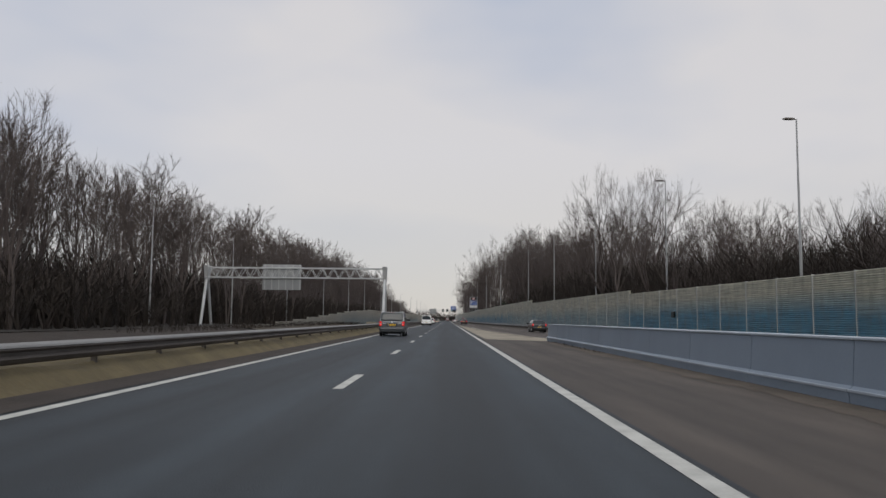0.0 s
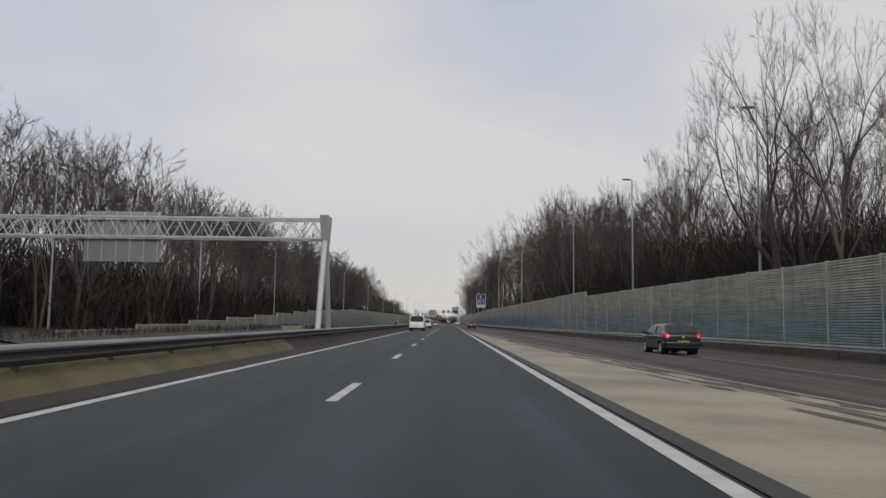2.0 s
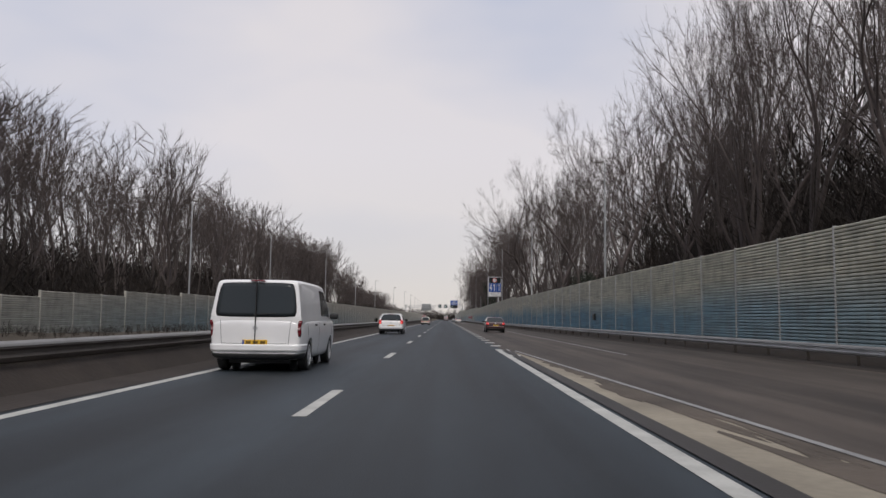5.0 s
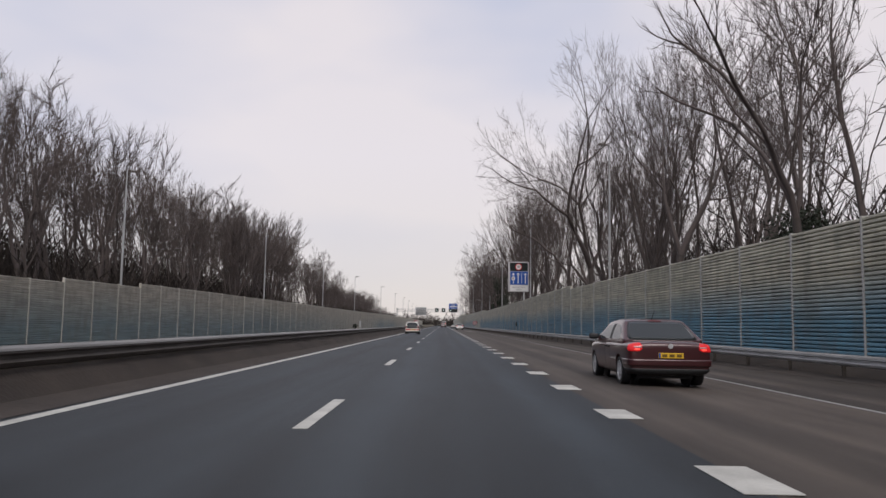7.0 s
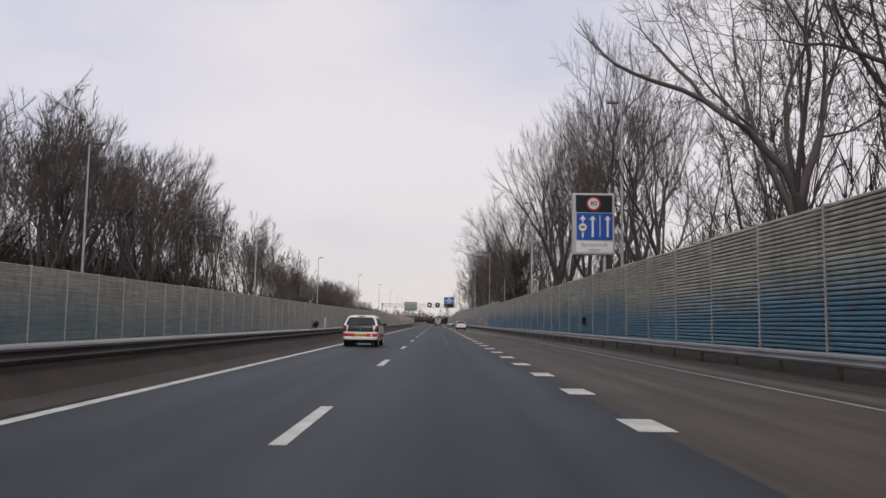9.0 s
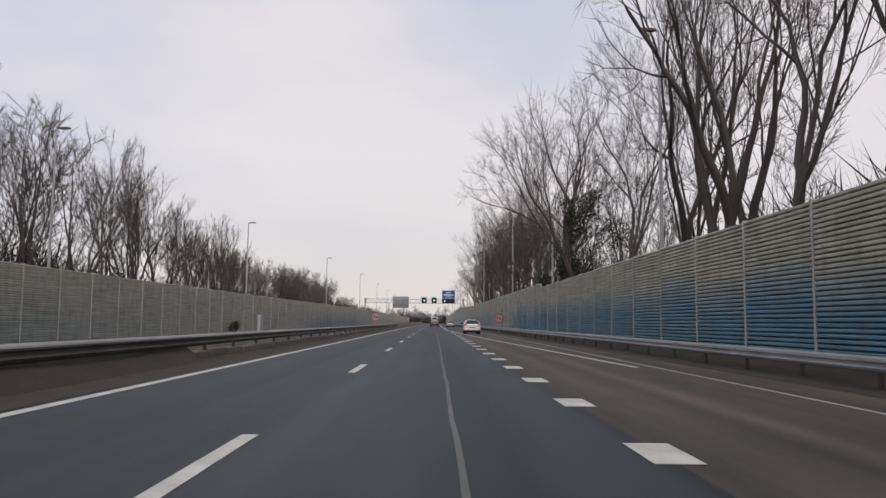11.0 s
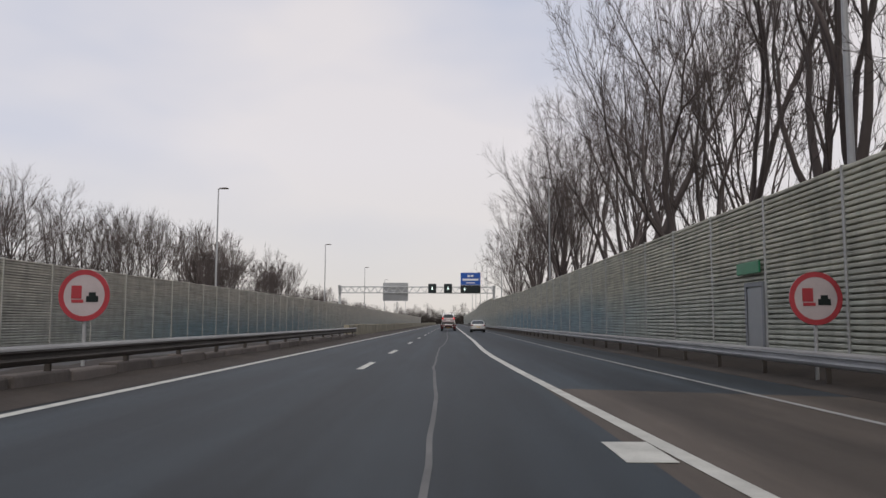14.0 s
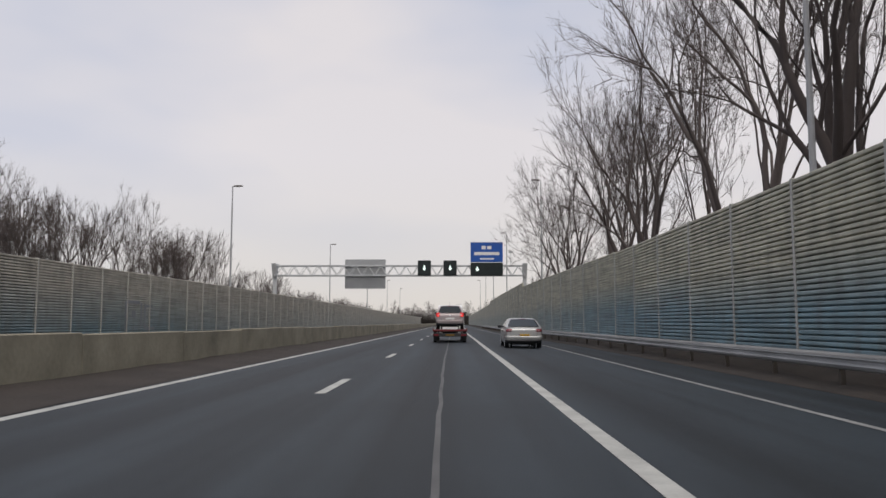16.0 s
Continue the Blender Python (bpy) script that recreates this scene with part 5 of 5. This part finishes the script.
def car(name, label, category, at, turn, body_mat, L, W, H, belt, hood, rb, rt, ft, fb, roof=.74, wheel_r=.31, axle=(.19, .80), clear=.22, windows=(), lamps=None,
        rails=None, plate_z=.75, plate=M_PLATE, bars=3, lit=True, glass_up=.9, deck=None, bumper_black=True, group="cars", wrap=.16, split=.5, brake=False, recess=False, ridge=(.22, .36), bulge=.035, script=(), hitch=False):
    """A road car facing +y, built round its middle. rb, rt, ft, fb: the cabin's rear foot, rear top, front top and front foot, as parts of the length from the rear."""
    root = empty(name, label, category, group)
    w = W / 2
    yy = lambda u: (u - .5) * L
    dk = deck or belt
    st = [(0.0, .86, clear + .14, dk - .12), (.006, .93, clear + .06, dk - .03), (.035, .97, clear + .02, dk + .0), (.10, .995, clear, dk if not deck else dk), (max(rb + .05, .22), 1.0, clear, belt), (.5, 1.0, clear - .02, belt),
          (fb - .08, 1.0, clear - .02, belt - .01), (fb + .02, .99, clear, hood + .04), (.5 * (fb + 1) + .02, .97, clear, hood), (.93, .92, clear + .02, hood - .13), (.98, .84, clear + .05, hood - .24), (1.0, .72, clear + .12, hood - .34)]
    rings = []
    for u, ws, zb, zt in st:
        ww = w * ws
        half = [(ww * .82, zb), (ww * .95, zb + .05), (ww * .985, zb + (zt - zb) * .3), (ww * 1.012, zb + (zt - zb) * .66), (ww * .99, zt - .10), (ww * .955, zt - .01), (ww * .5, zt + .012)]
        rings.append([(a, yy(u), z) for a, z in half] + [(-a, yy(u), z) for a, z in reversed(half)])
    tmp = bpy.data.objects.new("body", fix_normals(Shape().loft(rings).mesh("body", True)))
    cut = Shape()
    for u in axle:
        for side in (1, -1):
            cut.tube((side * w * .62, yy(u), wheel_r), (side * (w + .1), yy(u), wheel_r), wheel_r * 1.14, wheel_r * 1.14, 32)
    cutter = bpy.data.objects.new("cutter", fix_normals(cut.mesh("cutter")))
    for o in (tmp, cutter):
        scene.collection.objects.link(o)
    sub = tmp.modifiers.new("round", "SUBSURF")
    sub.levels = sub.render_levels = 2
    bo = tmp.modifiers.new("arch", "BOOLEAN")
    bo.operation, bo.solver, bo.object = "DIFFERENCE", "EXACT", cutter
    bpy.context.view_layer.update()
    shell = bpy.data.meshes.new_from_object(tmp.evaluated_get(bpy.context.evaluated_depsgraph_get()))
    for o in (tmp, cutter):
        bpy.data.objects.remove(o)
    shell.materials.clear()
    shell.materials.append(body_mat)
    for p in shell.polygons:
        p.material_index = 0
    shell.set_sharp_from_angle(angle=radians(40))
    body = part("body", shell, body_mat, root)
    # cabin: one rounded shell, from which the panes are parted
    wb, wr = w * .95, w * roof
    tops = [(rb, belt + .02), (rt, H - .035), (rt + .07, H - .005), ((rt + ft) / 2, H), (ft - .05, H - .01), (ft, H - .05), (fb, belt - .01)]

    def half_w(z):
        k = min(1, max(0, (z - belt) / (H - belt)))
        return wb - (wb - wr) * k ** 1.2

    edges = sorted({round(e, 4) for ab in windows for e in ab})
    us = sorted({rb, rb + (rt - rb) * .04, rb + (rt - rb) * glass_up, rt, rt + .05, ft, ft + (fb - ft) * .06, ft + (fb - ft) * .9, fb, *edges})
    rings = []
    for u in us:
        zt = lerp(tops, u)
        lo = belt - .08
        wz0 = min(belt + .025, zt - .004)
        wz1 = max(wz0 + .002, zt - .1)
        half = [(w * .90, lo - .10), (w * .984, lo - .03), (half_w(wz0), wz0), (half_w((wz0 + wz1) / 2) + .006, (wz0 + wz1) / 2), (half_w(wz1), wz1), (half_w(zt) - .01, max(wz1 + .001, zt - .03)), (half_w(zt) - .055, zt - .004), (half_w(zt) * .45, zt)]
        rings.append([(x, yy(u), z) for x, z in half] + [(-x, yy(u), z) for x, z in reversed(half)])
    n = len(rings[0])
    src = Shape().loft(rings, caps=True)
    kinds = []
    w_lo, w_hi = min(p[0] for p in windows), max(p[1] for p in windows)
    for j in range(len(us) - 1):
        for i in range(n):
            k = 0
            if i in (2, 3, n - 4, n - 5):
                if w_lo - 1e-4 <= us[j] and us[j + 1] <= w_hi + 1e-4:
                    k = 29
                for q, (p0, p1) in enumerate(windows):
                    if p0 - 1e-4 <= us[j] and us[j + 1] <= p1 + 1e-4:
                        k = 1 + q + (10 if i > 8 else 0)
            if 6 <= i <= 8:
                if us[j] >= ft + (fb - ft) * .05 and us[j + 1] <= ft + (fb - ft) * .91:
                    k = 31
            kinds.append(k)
    kinds += [0, 0]
    me = fix_normals(src.mesh("cabin", True))
    for q, k in enumerate(kinds):
        me.polygons[q].material_index = k
    for k in range(32):
        me.materials.append(M_TRIM if k == 29 else M_GLASS if k else body_mat)
    tmp = bpy.data.objects.new("cabin", me)
    scene.collection.objects.link(tmp)
    sb = tmp.modifiers.new("round", "SUBSURF")
    sb.levels = sb.render_levels = 2
    bpy.context.view_layer.update()
    full = bpy.data.meshes.new_from_object(tmp.evaluated_get(bpy.context.evaluated_depsgraph_get()))
    bpy.data.objects.remove(tmp)
    groups = {}
    for p in full.polygons:
        groups.setdefault(p.material_index, []).append(tuple(p.vertices))
    co = [v.co.copy() for v in full.vertices]
    skin = [body]
    for k, polys in groups.items():
        nm = "cabin" if k == 0 else "door_pillar" if k == 29 else "rear_window" if k == 30 else "windscreen" if k == 31 else "side_window"
        for some in (islands(polys) if k == 29 else [polys]):
            ids = {v: i for i, v in enumerate(dict.fromkeys(v for f in some for v in f))}
            piece = Shape().add([co[v] for v in ids], [tuple(ids[v] for v in f) for f in some])
            ob = part(nm, piece, M_TRIM if k == 29 else M_GLASS if k else body_mat, root, smooth=True, fix=False)
            if k in (0, 30):
                skin.append(ob)
    bpy.context.view_layer.update()
    back = yy(0) - 2.0
    from_rear = lambda x, z: ((x, back, z), (0, 1, 0))

    def line(x0, z0, x1, z1, half, material, nm, owner, off=.002, n=8):
        """A narrow joint on the rear."""
        dx, dz = x1 - x0, z1 - z0
        ln = math.hypot(dx, dz)
        ux, uz = -dz / ln * half, dx / ln * half
        return part(nm, patch(skin, lambda a, b: from_rear(x0 + dx * a + ux * (2 * b - 1), z0 + dz * a + uz * (2 * b - 1)), n, 1, off, .004), material, owner, fix=False)

    def around(half, za, zb):
        """Rays from all round the tail towards its middle."""
        def ray(a, b):
            t = (2 * a - 1) * half
            d = (math.sin(t), -math.cos(t), 0)
            c = (0, yy(0) + w * .75, za + (zb - za) * b)
            return (c[0] + d[0] * 3, c[1] + d[1] * 3, c[2]), (-d[0], -d[1], 0)
        return ray

    turn_in = math.atan2(w * .98, w * .75 - axle[0] * L + wheel_r * 1.14 + .07)
    ga, gb = belt + .045, belt + .02 + (H - .055 - belt) * glass_up

    def pane(grow):
        def ray(a, b):
            u, v = 2 * a - 1, 2 * b - 1
            z = (ga + gb) / 2 + v * ((gb - ga) / 2 + grow) * (1 - .06 * abs(u) ** 5)
            return from_rear(u * (half_w(z) - .10 + grow) * (1 - .05 * abs(v) ** 5), z)
        return ray

    surround = part("rear_window", patch(skin, pane(.022), 20, 10, .004, .004), M_TRIM, root, "rear window with a black surround", smooth=True, fix=False)
    part("pane", patch(skin, pane(0), 20, 10, .009, .0), M_GLASS, surround, smooth=True, fix=False)
    if glass_up < .99 and not deck:
        p = [cast(skin, (x, back, belt + dz), (0, 1, 0)) for x, dz in ((.0, .075), (.42, .105))]
        part("wiper", Shape().tube(p[0] + Vector((0, -.02, 0)), p[1] + Vector((0, -.016, 0)), .014, .008, 6).bevel_box(-.05, .03, p[0].y - .03, p[0].y + .02, belt + .05, belt + .095, .01), M_TRIM, root)
    # wheels
    for u in axle:
        for side in (1, -1):
            part("wheel_arch", Shape().tube((side * w * .60, yy(u), wheel_r), (side * w * .66, yy(u), wheel_r), wheel_r * 1.13, wheel_r * 1.13, 24), M_TRIM, root, "dark wheel housing")
            wheel(root, side * (w * .975), yy(u), wheel_r, side)
    # rear end
    part("lower_bumper", patch(skin, around(turn_in, clear + .01, clear + (.17 if bumper_black else .09)), 44, 6, .018), M_TRIM, root, "black lower bumper", smooth=True, fix=False)
    part("bumper", patch(skin, around(turn_in, clear + ridge[0], clear + ridge[1]), 44, 4, bulge), body_mat, root, smooth=True, fix=False)
    part("underbody", Shape().box(-w * .66, w * .66, yy(.1), yy(.95), clear - .05, clear + .1), M_TRIM, root)
    if not deck and ridge[0] > .2:
        for side in (1, -1):
            line(side * w * .70, clear + .38, side * w * .74, belt - .05, .004, M_TRIM, "tailgate_joint", root)
        line(-w * .70, clear + .375, w * .70, clear + .375, .004, M_TRIM, "tailgate_joint", root)
    if recess:
        part("plate_recess", patch(skin, lambda a, b: from_rear(-.38 + .76 * a, plate_z - .075 + .15 * b), 8, 2, .003), M_TRIM, root, "dark plate recess", fix=False)
    py = cast(skin, (0, back, plate_z), (0, 1, 0)).y - .004
    pl = part("number_plate", Shape().bevel_box(-.26, .26, py - .018, py + .02, plate_z - .055, plate_z + .055, .006), plate, root, "number plate")
    if bars:
        for x in (-.13, .02, .17)[:bars]:
            part("plate_bar", Shape().box(x - .055, x + .05, py - .021, py - .017, plate_z - .03, plate_z + .03), M_PLATETXT, pl)
        part("plate_strip", Shape().box(-.255, -.215, py - .021, py - .017, plate_z - .05, plate_z + .05), M_BLUE, pl, "blue edge strip")
    for x0, x1, z in script:
        part("model_bar", patch(skin, lambda a, b: from_rear(x0 + (x1 - x0) * a, z - .012 + .024 * b), 4, 1, .005, .0), M_RIM, root, "small chrome bar", fix=False)
    if hitch:
        part("tow_bar", Shape().tube((0, yy(0) + .2, clear + .06), (0, yy(0) - .07, clear + .05), .03, .025, 8).tube((0, yy(0) - .07, clear + .05), (0, yy(0) - .075, clear + .16), .02, .03, 8), M_TRIM, root, "black tow bar")
    bz = (plate_z + belt) / 2 + .05
    by = cast(skin, (0, back, bz), (0, 1, 0)).y
    part("badge", Shape().disc((0, by - .004, bz), (0, 1, 0), .05, .012, 18).disc((0, by - .018, bz), (0, 1, 0), .026, .004, 14), M_RIM, root)
    z0, z1, lw, drop = lamps or (belt - .22, belt - .04, .24, .0)
    for side in (1, -1):
        cx, cy = w - lw, yy(0) + wrap

        def lamp_ray(a0, a1, b0, b1, rnd):
            def ray(a, b):
                t = (a0 + (a1 - a0) * a) * 1.5708
                h = (1 - abs(2 * a - 1) ** 4 * rnd)
                bb = b0 + (b1 - b0) * (.5 + (b - .5) * h)
                d = (side * math.sin(t), -math.cos(t), 0)
                z = z0 + (z1 - z0) * bb + drop * (1 - a)
                return (side * cx + d[0] * 3, cy + d[1] * 3, z), (-d[0], -d[1], 0)
            return ray
        lamp = part("tail_lamp", patch(skin, lamp_ray(.0, 1.0, 0, 1, .55), 14, 5, .014), M_LAMP if lit else M_LAMPOFF, root, "red tail lamp", smooth=True, fix=False)
        part("reversing_lens", patch(skin, lamp_ray(.03, split, .40, .56, .3), 7, 2, .018, .0), M_LENS, lamp, "clear lens", smooth=True, fix=False)
        if lit:
            part("bulb", patch(skin, lamp_ray(.18, .5, .12, .36, .8), 6, 3, .017, .0), M_BULB, lamp, "glowing bulb", smooth=True, fix=False)
        hl = Shape().bevel_box(*sorted((side * w * .52, side * w * .82)), yy(.955), yy(.985), hood - .27, hood - .14, .03)
        part("headlamp", hl, M_HEAD, root, "clear headlamp")
        mir = Shape().bevel_box(*sorted((side * (w * .93), side * (w + .17))), yy(fb) - .33, yy(fb) - .15, belt - .01, belt + .14, .03)
        mo = part("wing_mirror", mir, M_TRIM, root, "black door mirror", smooth=True)
        sb = mo.modifiers.new("round", "SUBSURF")
        sb.levels = sb.render_levels = 2
        for u in ((ft + fb) / 2 - .2, (rt + ft) / 2 - .02):
            part("door_handle", Shape().bevel_box(*sorted((side * (w * .985), side * (w + .018))), yy(u) - .1, yy(u) + .1, belt - .16, belt - .12, .01), M_TRIM, root)
        for u in (fb - .05, (rt + ft) / 2 + .07, rt + .11):
            part("door_joint", patch([body], lambda a, b: ((side * 3, yy(u) - .004 + .008 * a, clear + .12 + (belt - .09 - clear - .12) * b), (-side, 0, 0)), 1, 8, .002, .004), M_TRIM, root, fix=False)
        if rails:
            zr = H + .035
            part("roof_rail", Shape().tube((side * wr * .86, yy(rt) + .05, H - .04), (side * wr * .88, yy(rt) + .2, zr), .022, .022, 8).tube((side * wr * .88, yy(rt) + .2, zr), (side * wr * .88, yy(ft) - .25, zr), .022, .022, 8).tube((side * wr * .88, yy(ft) - .25, zr), (side * wr * .86, yy(ft) - .05, H - .05), .022, .022, 8), rails, root, "roof rail")
    part("brake_light", Shape().bevel_box(-.15, .15, yy(rt) - .045, yy(rt), H - .07, H - .04, .01), M_BULB if brake else M_LAMPOFF, root)
    part("aerial", Shape().tube((0, yy(rt) + .2, H - .02), (0, yy(rt) - .02, H + .18), .008, .004, 6), M_TRIM, root)
    root.matrix_basis = pose(*at, 0, 0, turn)
    return root


P_GREY = paint("grey_paint", (0.105, 0.112, 0.12), .5)
M_LENS = mat("clear_lens", (0.55, 0.34, 0.34), 0.2, 0, 0.1, 8, 40, coat=0.5)
P_WHITE = paint("white_paint", (0.88, 0.88, 0.87))
P_CREAM = paint("ivory_paint", (0.78, 0.77, 0.70))
P_SILVER = paint("silver_paint", (0.46, 0.46, 0.45), .45)
P_RED = paint("dark_red_paint", (0.05, 0.009, 0.011), .1)
P_BLACK = paint("black_paint", (0.022, 0.024, 0.028), .2)
P_TRUCKRED = paint("truck_red_paint", (0.13, 0.016, 0.018))
P_BROWN = paint("rosy_silver_paint", (0.40, 0.34, 0.335), .3)

car("minivan", "dark grey family minivan with roof rails and lit tail lamps", "car", (-3.74, 54.9, 0), 0, P_GREY, 4.40, 1.80, 1.66, 1.04, .98, .012, .085, .60, .86,
    roof=.84, glass_up=.93, split=.85, wheel_r=.32, axle=(.18, .79), windows=((.10, .24), (.255, .44), (.455, .70)), lamps=(.70, 1.0, .22, 0), rails=M_RIM, plate_z=.77, bumper_black=False, wrap=.10, recess=True, script=((-.62, -.42, .87), (.42, .62, .87)), hitch=True)
car("station_wagon", "white station wagon with red tail lamps and a yellow plate", "car", (3.9, 379.85, -.045), 0, P_WHITE, 4.23, 1.70, 1.46, 1.01, .93, .015, .13, .58, .80,
    roof=.65, wheel_r=.31, axle=(.165, .775), windows=((.105, .215), (.228, .41), (.425, .68)), lamps=(.85, 1.02, .34, -.0), plate_z=.68, rails=M_TRIM, wrap=.2, split=.45, bulge=.014, script=((.44, .62, .80),))
c = car("city_car", "ivory city car with a red stripe and black glass tailgate", "car", (-3.74, 281.75, 0), -1, P_CREAM, 3.48, 1.62, 1.44, .94, .92, .015, .11, .56, .84,
        roof=.72, wheel_r=.285, axle=(.16, .83), windows=((.16, .38), (.39, .72)), lamps=(.69, .97, .2, 0), plate_z=.53, bumper_black=False, lit=False, wrap=.24, split=.12, ridge=(.10, .24), glass_up=.80, bulge=.02)
bpy.context.view_layer.update()
skin = [o for o in c.children if o.name.split(".")[0] in ("body", "cabin")]
for a0, a1 in ((-.92, -.32), (.32, .92)):
    ob = part("stripe", patch(skin, lambda a, b: ((3 * math.sin(a0 + (a1 - a0) * a), -1.1 - 3 * math.cos(a0 + (a1 - a0) * a), .44 + .16 * b), (-math.sin(a0 + (a1 - a0) * a), math.cos(a0 + (a1 - a0) * a), 0)), 10, 2, .009, .0), M_RED, c, "red stripe", fix=False)
for sd in (1, -1):
    part("side_stripe", patch(skin, lambda a, b: ((sd * 3, -.84 + 1.72 * a, .40 + .18 * b), (-sd, 0, 0)), 12, 2, .006, .0), M_RED, c, "red side stripe", fix=False)
part("tailgate_panel", patch(skin, lambda a, b: (((2 * a - 1) * (.585 - .03 * b), -4, .70 + .27 * b), (0, 1, 0)), 30, 10, .02, .0), M_GLASS, c, "black glass tailgate", smooth=True, fix=False)
part("stripe_mark", Shape().disc((.50, cast(skin, (.5, -4, .52), (0, 1, 0)).y - .012, .52), (0, 1, 0), .05, .006, 16), M_WHITE, c)
car("coupe", "silver hatchback saloon with slim dark rear glass", "car", (3.72, 476.0, -.04), 0, P_SILVER, 4.4, 1.78, 1.44, .96, .90, .03, .24, .56, .80,
    roof=.70, wheel_r=.32, axle=(.18, .80), windows=((.20, .33), (.34, .66)), lamps=(.78, .93, .34, 0), plate_z=.62, lit=False, wrap=.2)
car("hatchback", "white hatchback with red tail lamps", "car", (-4.0, 193.5, 0), 0, P_WHITE, 4.1, 1.77, 1.48, .95, .90, .015, .12, .58, .82, windows=((.12, .36), (.38, .68)), lamps=(.74, 1.0, .22, 0), plate_z=.6)
car("sedan", "dark red saloon car", "car", (4.45, 208.6, -.06), 0, P_RED, 4.5, 1.78, 1.43, .94, .88, .12, .28, .58, .79, windows=((.22, .40), (.415, .66)), lamps=(.74, .92, .3, 0), deck=.94, plate_z=.66, lit=True)
car("hatchback", "black hatchback with lit tail lamps on the slip road", "car", (10.6, 92.0, -.21), 2.5, P_BLACK, 4.0, 1.74, 1.45, .95, .90, .015, .16, .56, .82, windows=((.16, .36), (.38, .68)), lamps=(.76, .98, .24, 0), plate_z=.6)


def van(at):
    c = car("delivery_van", "dusty white panel van with twin rear doors", "van", at, 0, P_WHITE, 4.9, 1.98, 1.96, 1.12, 1.08, .006, .03, .70, .88,
            roof=.84, wheel_r=.33, axle=(.2, .80), windows=((.62, .80),), lamps=(.74, 1.08, .11, 0), wrap=.08, plate_z=.62, lit=False, bumper_black=True, group="vans")
    part("door_gap", Shape().box(-.008, .008, -2.475, -2.40, .5, 1.88), M_TRIM, c)
    return c


van((-4.05, 154.4, 0))


def flatbed(x, y):
    """A recovery lorry; y is its tail."""
    root = empty("tow_truck", "white recovery lorry with a dark flatbed edged in red", "truck")
    part("bed", Shape().bevel_box(x - 1.0, x + 1.0, y + .1, y + 5.6, .62, .74, .02), M_TRIM, root, "dark steel loading bed")
    part("bed_side", Shape().bevel_box(x - 1.02, x - .95, y + .1, y + 5.6, .72, .84, .01).bevel_box(x + .95, x + 1.02, y + .1, y + 5.6, .72, .84, .01), P_TRUCKRED, root)
    bar = part("rear_bar", Shape().bevel_box(x - 1.0, x + 1.0, y, y + .14, .36, .56, .02), M_TRIM, root, "black rear light bar")
    part("bed_edge", Shape().bevel_box(x - 1.02, x + 1.02, y + .02, y + .1, .66, .78, .012), P_TRUCKRED, root, "red edge of the loading bed")
    for s in (-1, 1):
        part("tail_lamp", Shape().bevel_box(*sorted((x + s * .66, x + s * .96)), y - .02, y + .02, .39, .51, .01), M_LAMPOFF, bar, "red tail lamp")
        part("mud_flap", Shape().bevel_box(*sorted((x + s * .62, x + s * .98)), y + .55, y + .57, .1, .6, .005), M_TRIM, root)
    part("number_plate", Shape().bevel_box(x - .26, x + .26, y - .02, y + .01, .4, .5, .006), M_PLATETXT, bar, "dull dirty plate")
    part("chassis", Shape().box(x - .45, x + .45, y + .3, y + 6.6, .4, .62), M_TRIM, root)
    cab = part("cab", Shape().loft([[(x + a, yy, z) for a, z in ((-.9, .45), (.9, .45), (.92, 1.2), (.78, t), (-.78, t), (-.92, 1.2))] for yy, t in ((y + 5.75, 2.15), (y + 6.0, 2.32), (y + 7.0, 2.28), (y + 7.7, 1.35), (y + 8.1, 1.15))]), P_WHITE, root, "white driver's cab")
    part("cab_window", Shape().box(x - .7, x + .7, y + 5.735, y + 5.76, 1.5, 2.02), M_GLASS, cab)
    for yy in (y + 1.5, y + 2.35, y + 7.0):
        for s in (-1, 1):
            wheel(root, x + s * .98, yy, .33, s)
    return root


flatbed(.2, 482.7)
car("compact_car", "rosy silver hatchback carried on the recovery lorry", "car", (.2, 485.0, .75), 0, P_BROWN, 3.8, 1.68, 1.46, .95, .90, .02, .13, .56, .83, windows=((.14, .36), (.38, .68)), lamps=(.76, 1.02, .24, 0), lit=True, plate_z=.66, plate=M_WHITE, bars=0, roof=.68, bulge=.02)
